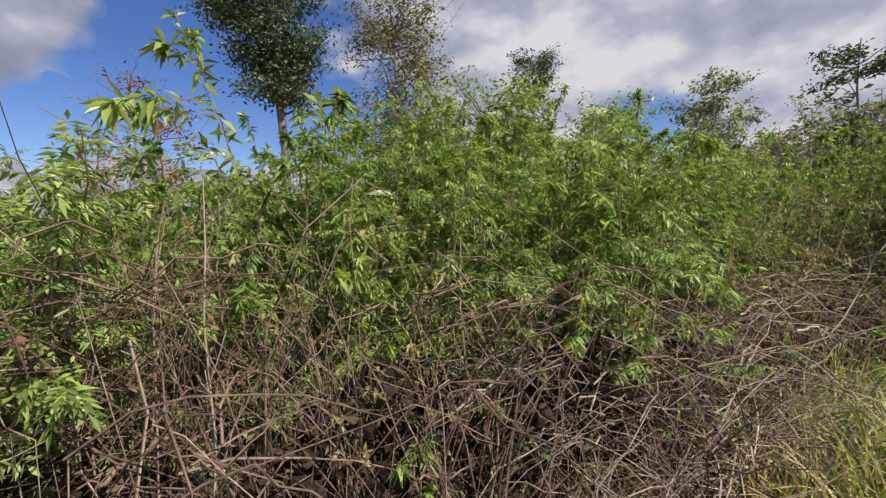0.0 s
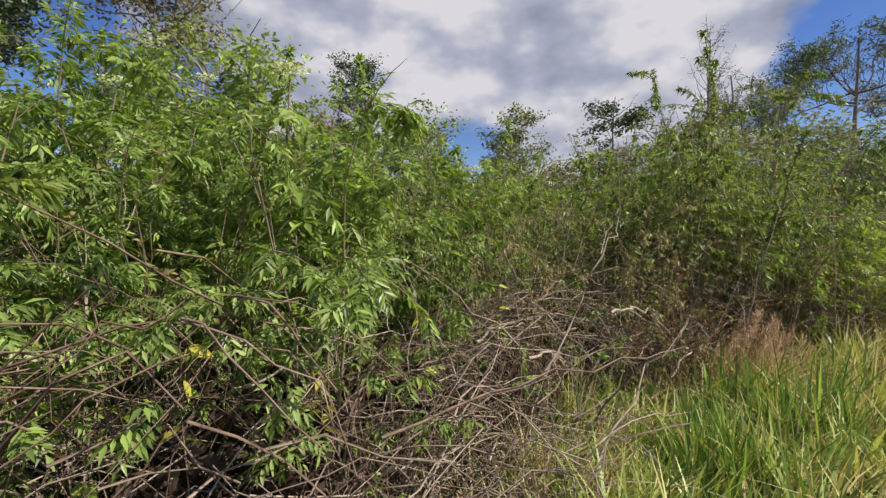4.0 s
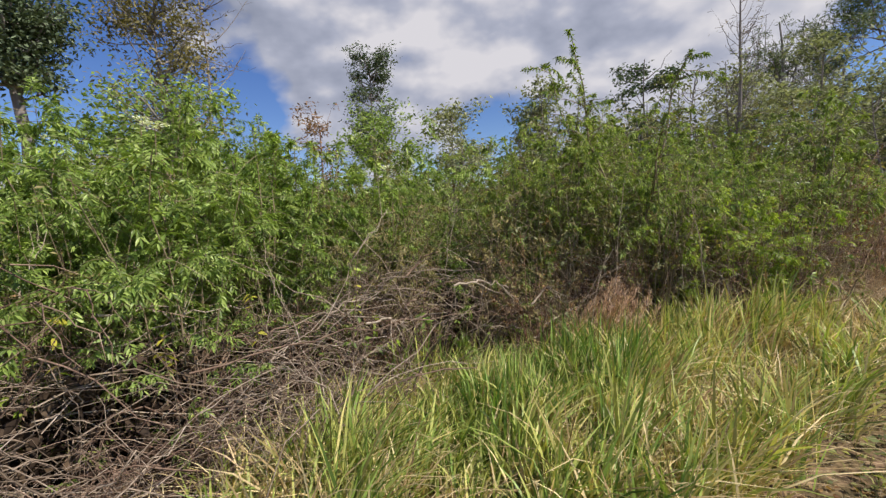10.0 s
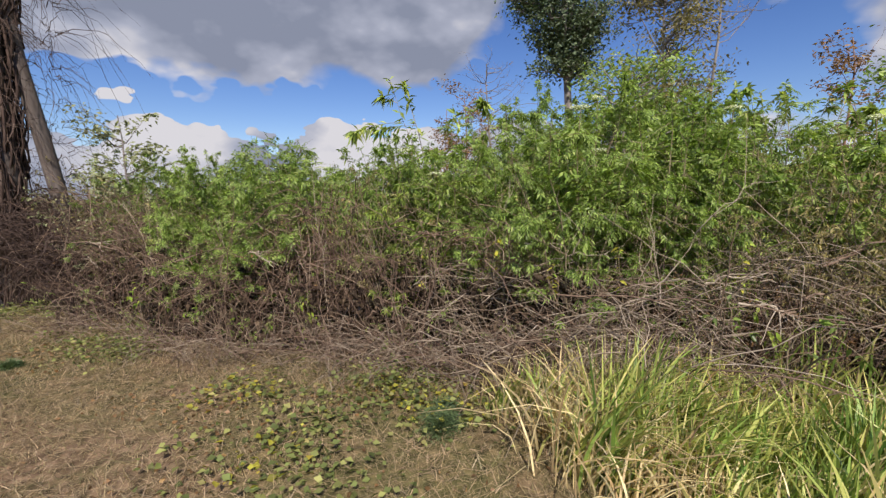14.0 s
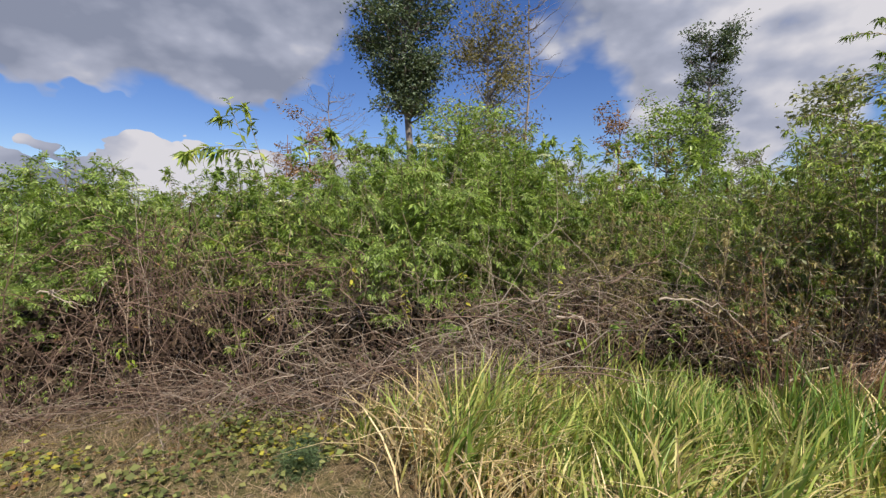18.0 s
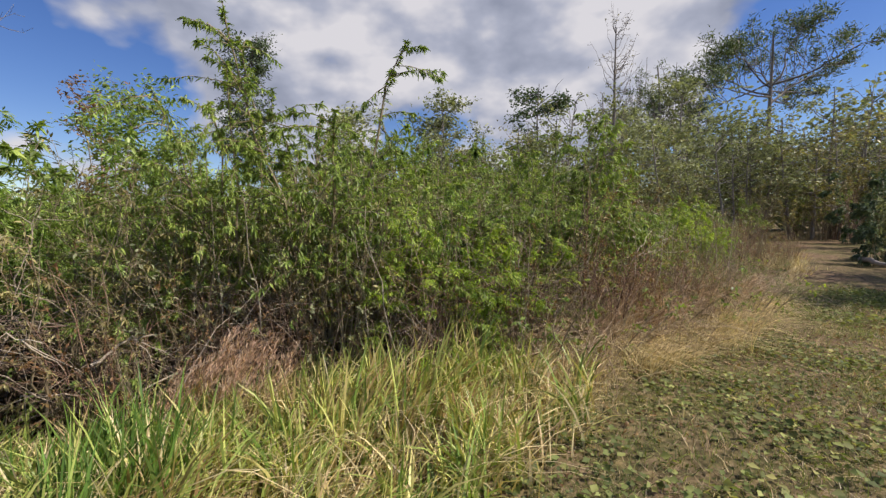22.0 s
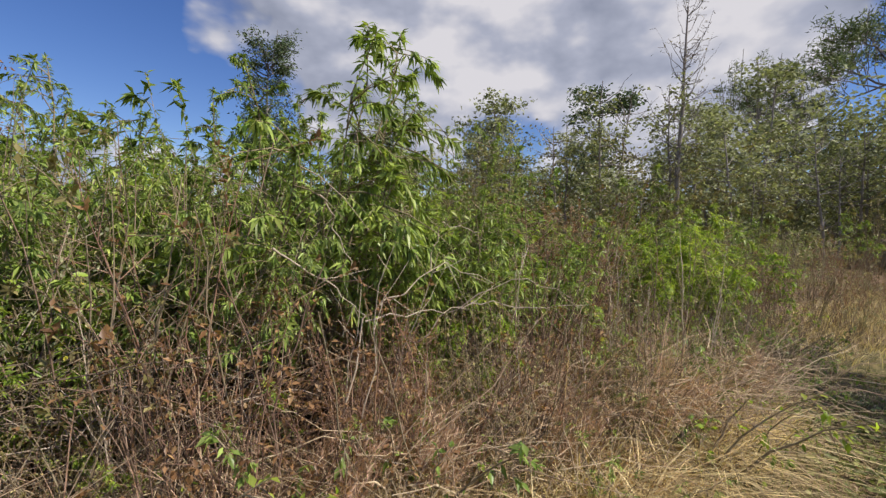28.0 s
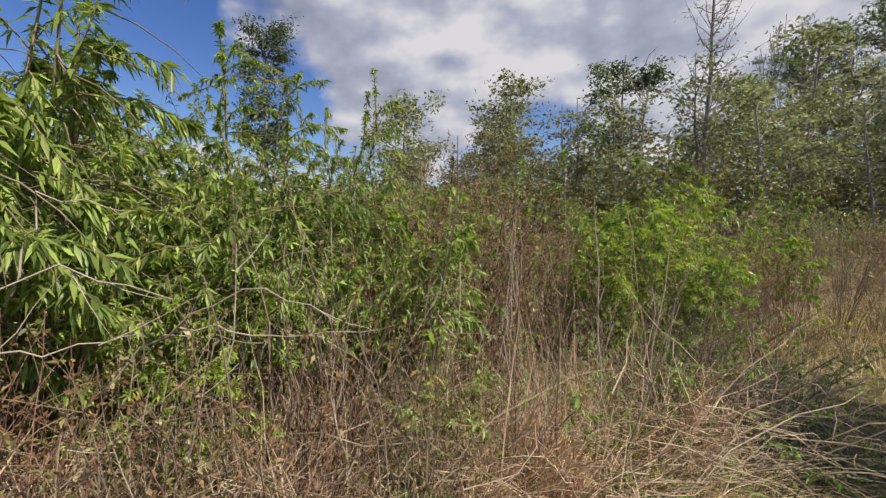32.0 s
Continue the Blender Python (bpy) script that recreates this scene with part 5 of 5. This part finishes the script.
def far_woods(n):
    """The closed mass of leaves deep in the woods."""
    line = np.array([(-60, 62), (-30, 64), (0, 60), (16, 50), (30, 42), (44, 34), (56, 24), (62, 10), (64, -8)], float)
    u = rng.uniform(0, len(line) - 1.001, n)
    j = u.astype(int)
    q = line[j] * (1 - u + j)[:, None] + line[j + 1] * (u - j)[:, None]
    top = 5.2 + 1.5 * np.sin(u * 9.0) + 1.2 * np.sin(u * 23.0 + 1.0) + 0.8 * np.sin(u * 57.0)
    top *= np.interp(u, [0, 3, 5, 8], [0.75, 0.8, 1.7, 2.2])
    p = np.c_[q + rng.normal(0, 1.6, (n, 2)), top * rng.random(n) ** 0.8]
    size = 0.62 * rng.uniform(0.6, 1.2, n)
    me = mesh_of("far_woods", [leaves(p, rand_dirs(n, -0.6, 0.6), rand_dirs(n), size, size * 0.55, 0.1, False)], G["olive"])
    tagged(new("far_woods", me), label="hazy olive mass of distant trees closing the view", category="woods", kind="stuff")


far_woods(60000)


dark_bushes = [broad_weed(2.4, 2600, "dark", False, 0.13, 0.05, 0.08), broad_weed(2.4, 2200, "olive", False, 0.13, 0.05, 0.08)]
scatter(dark_bushes, [(22.0, 5.2, 0.9, 0), (23.2, 4.6, 1.05, 80), (24.6, 5.6, 1.1, 160), (24.2, 3.4, 1.1, 20), (26.2, 4.6, 1.2, 200), (26.0, 2.4, 1.1, 300), (28.0, 6.2, 1.3, 100), (28.6, 3.4, 1.3, 240),
                      (30.5, 7.6, 1.6, 30), (33, 9.6, 1.8, 190), (31.5, 5.2, 1.5, 70), (36, 9.0, 2.0, 120)], "dark_bush",
        ["dark green dense bush beside the mown path", "olive dense bush beside the mown path"], "bush", "bushes across the path")
scatter([twiggy[0], far_weeds[3]], [(23.0, 3.6, 1.2, 0), (25.5, 4.2, 1.3, 90), (27.0, 3.5, 1.3, 10), (30.5, 4.6, 1.6, 0), (31, 7, 1.5, 80), (33, 5, 1.7, 30), (29, 1, 1.5, 200)], "undergrowth_bush",
        ["brown twiggy bush beside the path", "green bush beside the path"], "bush", "undergrowth by the path")
branch("fallen_log", [(22.6, 5.9, 0.10), (21.0, 4.9, 0.14), (19.6, 3.4, 0.08)], 0.09, G["trunk"], "grey fallen log at the edge of the path", 3)
# trees behind the walker that shade the mown path
tree("shade_tree", 19.4, -0.7, tree_meshes(8.2, (1.5, 3.4), 4.6, 34, 130, 2600, 0.24, 0.11, G["olive"], G["trunk"], 0.14), "leafy tree standing beside the mown path")
tree("shade_tree", 23.6, -0.8, tree_meshes(8.0, (2.0, 4.0), 3.6, 36, 140, 3000, 0.26, 0.12, G["olive"], G["trunk"], 0.16), "leafy tree beside the mown strip")


def vine_trunk():
    root = new("vine_covered_tree")
    x, y = -6.0, -0.95
    root.matrix_basis = pose(x, y, float(height(x, y)))
    s = np.linspace(0, 1, 10)
    for dx, dy, tall, r, lean, tilt in ((0, 0, 8.5, 0.17, 0.12, 0.5), (0.15, 0.8, 8.0, 0.11, -0.1, -0.7)):
        p = np.zeros((1, 10, 3))
        p[0, :, 2] = tall * s - 0.15 * (s == 0)
        p[0, :, 0] = dx + lean * s + 0.06 * np.sin(s * 7)
        p[0, :, 1] = dy + tilt * s + 0.05 * np.sin(s * 9)
        part("trunk", mesh_of("trunk", [tubes(p, (r * (1.1 - 0.45 * s))[None], 9)], G["dark_trunk"]), root)
    n, k = 420, 9
    q = np.linspace(0, 1, k)[None]
    a0 = rng.uniform(0, 2 * np.pi, n)
    z0, ln = rng.uniform(-0.5, 5.5, n), rng.uniform(0.8, 2.6, n)
    ang = a0[:, None] + rng.normal(0, 0.8, n)[:, None] * q
    rad = rng.uniform(0.15, 0.25, n)[:, None] + 0.08 * np.sin(q * 9 + a0[:, None])
    z = z0[:, None] + ln[:, None] * q
    p = np.stack([np.cos(ang) * rad + 0.12 * z / 8.5, np.sin(ang) * rad + 0.5 * z / 8.5, z], -1)
    part("climbing_vines", mesh_of("vines", [tubes(p, rng.uniform(0.006, 0.02, n)[:, None] * np.ones((1, k)), 4)], G["vine"]), root)
    n = 700
    a0 = rng.uniform(0, 2 * np.pi, n)
    z0, out = rng.uniform(0.8, 6.5, n), rng.uniform(0.25, 1.2, n)
    p = np.stack([np.cos(a0)[:, None] * (0.15 + out[:, None] * q), np.sin(a0)[:, None] * (0.15 + out[:, None] * q),
                  z0[:, None] + 0.35 * q - rng.uniform(0.2, 1.6, n)[:, None] * q ** 2.2], -1) + rng.normal(0, 0.03, (n, k, 3)).cumsum(1)
    p[::3] += np.array([0.12, 0.75, 0.0])
    part("hanging_twigwork", mesh_of("hanging", [tubes(p, rng.uniform(0.003, 0.007, n)[:, None] * (1.1 - 0.8 * q), 3)], G["vine"]), root)
    # a thick looping vine on one side
    s = np.linspace(0, 1, 14)
    loop = np.stack([-0.2 - 0.42 * np.sin(s * np.pi), -0.12 + 0 * s, 2.4 + 2.3 * s], -1)[None]
    part("looping_vine", mesh_of("loop", [tubes(loop, np.full((1, 14), 0.055), 6)], G["vine"]), root)
    tagged(root, label="dead tree trunk wrapped in dark dry vines", category="tree")


vine_trunk()
for x, y, t in ((-5.5, -0.9, 1.3), (-5.0, -0.55, 1.25), (-6.0, -0.4, 1.5), (-4.3, -0.45, 1.0), (-6.7, -1.1, 1.2), (-7.8, -1.3, 1.0)):
    root = new("brush_pile")
    root.matrix_basis = pose(x, y, float(height(x, y)), 0, 0, 20)
    stand = brush_mesh(240, 1.2, t, 0.9)
    stand.materials[0] = G["vine"]
    tagged(part("twig_stand", stand, root), kind="stuff")
    tagged(part("vine_tangle", tangle_mesh(220, 1.2, 0.9, t, 0.007, "vine"), root), kind="stuff")
    tagged(root, label="dark tangle of dry vines around the dead trunk", category="brush pile", group="brush round the dead tree")
scatter([twiggy[1], twiggy[3]], [(-5.2, -0.1, 1.1, 0), (-4.7, 0.2, 1.15, 40), (-5.7, 0.2, 1.25, 80), (-4.1, 0.2, 1.0, 10), (-7.2, -0.6, 1.0, 200), (-8.4, -0.9, 1.0, 120), (-9.6, -1.0, 1.1, 20)], "twiggy_shrub",
        ["drab twiggy shrub beside the dead tree", "olive twiggy shrub beside the dead tree"], "shrub", "shrubs round the dead tree")
tree("leafy_sapling", -5.3, 0.6, tree_meshes(3.0, (0.55, 1.6), 1.3, 20, 70, 1300, 0.09, 0.04, G["olive"], G["trunk"], 0.03), "small grey-green sapling beside the dead tree")

# ---- loose branches, flowers and small plants ----
for pts, r, m, tw in (
        ([(-2.3, 1.55, 0.75), (-1.6, 1.7, 0.80), (-1.05, 1.85, 0.82), (-0.7, 1.9, 1.0)], 0.017, "pale", 5),
        ([(-2.2, 1.5, 0.55), (-1.6, 1.65, 0.62), (-1.2, 1.8, 0.60)], 0.014, "pale", 4),
        ([(-0.95, 1.7, 0.30), (-0.6, 1.75, 0.42), (-0.25, 1.9, 0.75)], 0.009, "pale", 3),
        ([(0.15, 1.75, 0.30), (0.7, 1.7, 0.33), (1.1, 1.9, 0.30)], 0.010, "pale", 3),
        ([(0.2, 1.9, 0.95), (0.5, 2.0, 0.55), (0.75, 1.95, 0.12)], 0.009, "twig", 4),
        ([(1.3, 2.2, 0.75), (1.9, 2.35, 0.8), (2.6, 2.3, 0.85), (3.2, 2.5, 0.8)], 0.014, "twig", 6),
        ([(0.1, 2.3, 0.40), (0.6, 2.3, 0.62), (1.3, 2.4, 0.42), (1.9, 2.5, 0.35)], 0.012, "pale", 6),
        ([(0.2, 2.7, 0.3), (0.28, 2.75, 1.2), (0.45, 2.8, 1.6)], 0.014, "pale", 4),
        ([(2.0, 2.2, 0.9), (2.35, 2.2, 1.4), (2.5, 2.3, 1.6)], 0.009, "pale", 4),
        ([(1.6, 2.9, 0.6), (1.7, 3.0, 1.1), (1.65, 3.1, 1.5)], 0.008, "pale", 5),
        ([(-0.6, 1.6, 0.02), (-0.55, 1.62, 0.45), (-0.4, 1.7, 0.9)], 0.009, "pale", 3),
        ([(-0.7, 1.45, 0.3), (-0.2, 1.5, 0.28), (0.25, 1.5, 0.16)], 0.009, "pale", 2),
        ([(-0.5, 1.3, 0.16), (0.0, 1.35, 0.10), (0.4, 1.4, 0.03)], 0.008, "pale", 2),
        ([(3.3, 3.8, 0.7), (3.35, 3.85, 1.2), (3.5, 3.9, 1.7)], 0.012, "pale", 5),
        ([(3.9, 4.1, 0.9), (3.7, 4.2, 1.4), (3.55, 4.3, 1.7)], 0.010, "twig", 4),
        ([(8.9, 3.3, 0.05), (9.14, 3.29, 1.08), (9.29, 3.36, 1.16), (9.64, 3.46, 1.34), (9.96, 3.49, 1.21)], 0.013, "pale", 3),
        ([(9.14, 3.29, 1.05), (9.5, 3.4, 1.06), (9.86, 3.49, 1.09)], 0.011, "pale", 3),
        ([(8.7, 3.05, 1.45), (8.92, 3.16, 1.3), (9.14, 3.29, 1.08)], 0.012, "pale", 2),
        ([(8.9, 3.1, 1.7), (9.0, 3.2, 1.54), (9.1, 3.3, 1.2)], 0.010, "pale", 2),
        ([(9.41, 3.86, 0.64), (9.78, 3.76, 1.01), (10.19, 3.65, 1.24), (10.54, 3.5, 1.09)], 0.013, "pale", 3),
        ([(9.9, 3.72, 1.05), (10.3, 3.6, 1.02), (10.7, 3.5, 1.05)], 0.010, "pale", 2),
        ([(9.5, 3.45, 1.25), (9.6, 3.45, 1.6), (9.86, 3.49, 1.53)], 0.009, "pale", 2),
        ([(6.4, 3.3, 0.1), (6.7, 3.25, 0.5), (7.0, 3.2, 1.0)], 0.010, "pale", 4),
        ([(7.0, 3.2, 0.05), (7.5, 3.1, 0.35), (7.8, 3.05, 0.55)], 0.009, "pale", 4),
        ([(8.2, 3.3, 0.1), (8.35, 3.35, 0.7), (8.6, 3.4, 1.1)], 0.011, "pale", 5),
        ([(10.9, 3.3, 0.1), (11.4, 3.4, 0.25), (11.9, 3.5, 0.32)], 0.008, "pale", 2)):
    branch("dead_branch", pts, r * 0.42, G[m], "bleached dead branch lying across the brush" if m == "pale" else "grey-brown dead branch caught in the brush", tw)
for x in np.arange(-6.5, 4.5, 0.22):
    y, z = float(front(x)) + rng.uniform(-0.05, 0.7), rng.uniform(0.25, 1.15)
    a, ln = rng.uniform(-0.9, 0.9), rng.uniform(0.35, 0.9)
    dx, dz = math.cos(a) * ln, math.sin(a) * ln * 0.6
    branch("dead_branch", [(x - dx / 2, y, max(z - dz / 2, 0.03)), (x, y + 0.05, max(z, 0.05) + 0.06), (x + dx / 2, y + 0.1, max(z + dz / 2, 0.03))], rng.uniform(0.005, 0.010),
           G["pale" if rng.random() < 0.5 else "twig"], "thin dead branch caught in the brush", 3)


def flowering_weed(x, y, z):
    root = new("flowering_weed")
    gz = float(height(x, y))
    root.matrix_basis = pose(x, y, gz)
    s = np.linspace(0, 1, 7)
    p = np.zeros((1, 7, 3))
    p[0, :, 2] = (z - gz) * s - 0.03 * (s == 0)
    p[0, 1:6, :2] = rng.normal(0, 0.03, (5, 2))
    part("stem", mesh_of("stem", [tubes(p, (0.009 * (1.1 - 0.7 * s))[None], 4)], G["stem"]), root)
    n = 60
    b, d = along(np.repeat(p, n, 0), rng.uniform(0.35, 0.95, n))
    tagged(part("foliage", mesh_of("foliage", [compound(b, rand_dirs(n, -0.3, 0.5), rng.uniform(0.12, 0.24, n), 7, 0.10, 0.032)], G["weed"]), root), kind="stuff")
    n = 90
    a, r = rng.uniform(0, 2 * np.pi, n), 0.085 * np.sqrt(rng.random(n))
    c = np.stack([r * np.cos(a), r * np.sin(a), (z - gz) + 0.03 - 2.2 * r ** 2 + rng.normal(0, 0.006, n)], 1)
    part("flower_head", mesh_of("flower_head", [leaves(c, rand_dirs(n, -0.1, 0.5), rand_dirs(n, 0.6, 1.0), np.full(n, 0.022), np.full(n, 0.018), 0.0, False)], G["flower"]), root, "flat head of small white flowers")
    tagged(root, label="green weed topped by a flat white flower head", category="weed", group="flowering weeds")


for x, y, z in ((1.06, 2.95, 2.25), (-0.36, 2.5, 1.72), (-1.23, 2.6, 1.62), (0.8, 3.85, 1.95), (-1.6, 3.1, 2.1), (-2.6, 2.4, 1.9), (0.2, 3.6, 2.3), (-3.6, 2.2, 1.95), (1.9, 4.4, 2.3), (-0.9, 3.6, 2.4), (2.9, 4.6, 2.1), (-4.4, 1.6, 1.9), (0.55, 4.3, 2.6)):
    flowering_weed(x, y, z)


def yellow_sprig(x, y, z, n=9):
    root = new("yellow_leaved_sprig")
    gz = float(height(x, y))
    root.matrix_basis = pose(x, y, gz)
    s = np.linspace(0, 1, 6)
    p = np.zeros((1, 6, 3))
    p[0, :, 2] = (z - gz) * s - 0.02 * (s == 0)
    p[0, 1:, :2] = rng.normal(0, 0.02, (5, 2)).cumsum(0)
    part("stem", mesh_of("stem", [tubes(p, (0.004 * (1.1 - 0.7 * s))[None], 4)], G["stem"]), root)
    for j in range(n):
        b, d = along(p, np.array([rng.uniform(0.7, 1.0)]))
        sz = np.array([rng.uniform(0.045, 0.08)])
        part("leaf", mesh_of("leaf", [shaped_leaves(b, rand_dirs(1, -0.5, 0.3), rand_dirs(1, 0.4, 1.0), sz, sz * 0.42, 0.3)], G["yellow" if rng.random() < 0.6 else "lime"]), root)
    tagged(root, label="thin weed stem with yellowing leaves", category="weed", group="yellow sprigs")


for x, y, z in ((0.65, 2.2, 1.15), (-0.13, 2.2, 1.1), (1.15, 2.45, 0.95), (-1.0, 2.4, 1.1), (-1.9, 1.9, 1.2), (-2.2, 1.7, 1.0), (0.4, 2.3, 1.2), (0.0, 2.0, 0.75), (-0.7, 1.9, 0.7), (1.6, 2.6, 1.1), (2.3, 3.1, 1.15),
                (-3.0, 1.2, 1.1), (7.0, 3.1, 0.9), (6.3, 3.2, 1.1), (8.7, 3.3, 0.9), (11.0, 3.8, 0.95), (7.7, 3.5, 1.3), (-0.4, 2.2, 1.3)):
    yellow_sprig(x, y, z)


def plume_tuft(x, y, tall, n=170):
    """Dry tuft with feathery pinkish seed plumes."""
    root = new("plume_grass_tuft")
    root.matrix_basis = pose(x, y, float(height(x, y)))
    b = np.c_[rng.normal(0, 0.12, (n, 2)), np.zeros(n) - 0.01]
    part("blade_tuft", mesh_of("blade_tuft", [blades(b, tall * rng.uniform(0.5, 1.0, n), np.full(n, 0.007), rng.normal(0, 0.4, (n, 2)) + np.array([0.15, 0]))], G["straw"]), root)
    for j in range(14):
        f = rng.normal(0, 0.1, 2)
        h = tall * rng.uniform(0.8, 1.15)
        m = 90
        u = rng.uniform(0, 1, m)
        c = np.stack([f[0] + 0.18 * u + 0.1 * (h - 0.3) , np.full(m, f[1]), h * 0.6 + u * h * 0.42], 1) + rng.normal(0, 0.012, (m, 3))
        d = np.array([0.35, 0, 1.0]) + rng.normal(0, 0.35, (m, 3))
        part("seed_plume", mesh_of("seed_plume", [leaves(c, d, rand_dirs(m), np.full(m, 0.06), np.full(m, 0.006), 0.1, False)], G["pink"]), root)
    tagged(root, label="dry pinkish plume grass tuft at the foot of the thicket", category="grass", group="plume tufts")


for x, y, t in ((4.55, 3.05, 0.7), (4.75, 3.0, 0.62), (4.3, 3.1, 0.55), (10.9, 3.3, 0.5), (11.4, 3.4, 0.52), (12.2, 3.7, 0.5), (12.9, 4.2, 0.5), (10.2, 3.2, 0.55), (9.4, 3.1, 0.6), (8.9, 3.0, 0.55)):
    plume_tuft(x, y, t)


def feathery_herb(x, y, r):
    n = 140
    d = rand_dirs(n, 0.05, 0.95)
    ch = compound(d * r * rng.uniform(0.1, 0.5, n)[:, None], d, np.full(n, r * 0.6), 11, 0.04, 0.006)
    p = (d * r * 0.6)[:, None] * np.linspace(0, 1, 4)[None, :, None]
    plant("feathery_herb", [("stem_tuft", mesh_of("stem_tuft", [tubes(p, np.full((n, 4), 0.002), 3)], G["herb"])), ("foliage", mesh_of("foliage", [ch], G["herb"]))],
          pose(x, y, float(height(x, y))), "low feathery blue-green herb on the ground", "herb", "feathery herbs")


for x, y, r in ((1.12, 1.11, 0.17), (1.0, 1.27, 0.13), (-2.6, -0.9, 0.09)):
    feathery_herb(x, y, r)

scatter([willow_trees[0]], [(9.7, 5.7, 0.86, 110), (10.5, 6.2, 0.8, 260)], "willow_tree", ["green willow tree standing behind brown shrubs"], "tree", "willow trees")
scatter([twiggy[0]], [(11.2, 5.5, 1.3, 0), (11.9, 5.9, 1.25, 120), (12.5, 6.0, 1.2, 220)], "twiggy_shrub", ["tall reddish-brown twiggy shrub with withered leaves"], "shrub", "twiggy shrubs")
# the thicket goes on past the dead tree
scatter([far_weeds[0], far_weeds[2], far_weeds[3]], [(-9.2, -0.4, 0.7, 0), (-10.3, -0.8, 0.75, 80), (-11.4, -0.7, 0.8, 160), (-12.6, -1.5, 0.8, 20), (-13.8, -1.4, 0.8, 240), (-15.2, -2.0, 0.8, 300), (-17, -2.1, 0.9, 40), (-19, -2.4, 0.9, 100)],
        "weed_shrub", ["green weed shrub past the dead tree", "drab weed shrub past the dead tree", "leafy weed shrub past the dead tree"], "shrub", "weed shrubs further in")
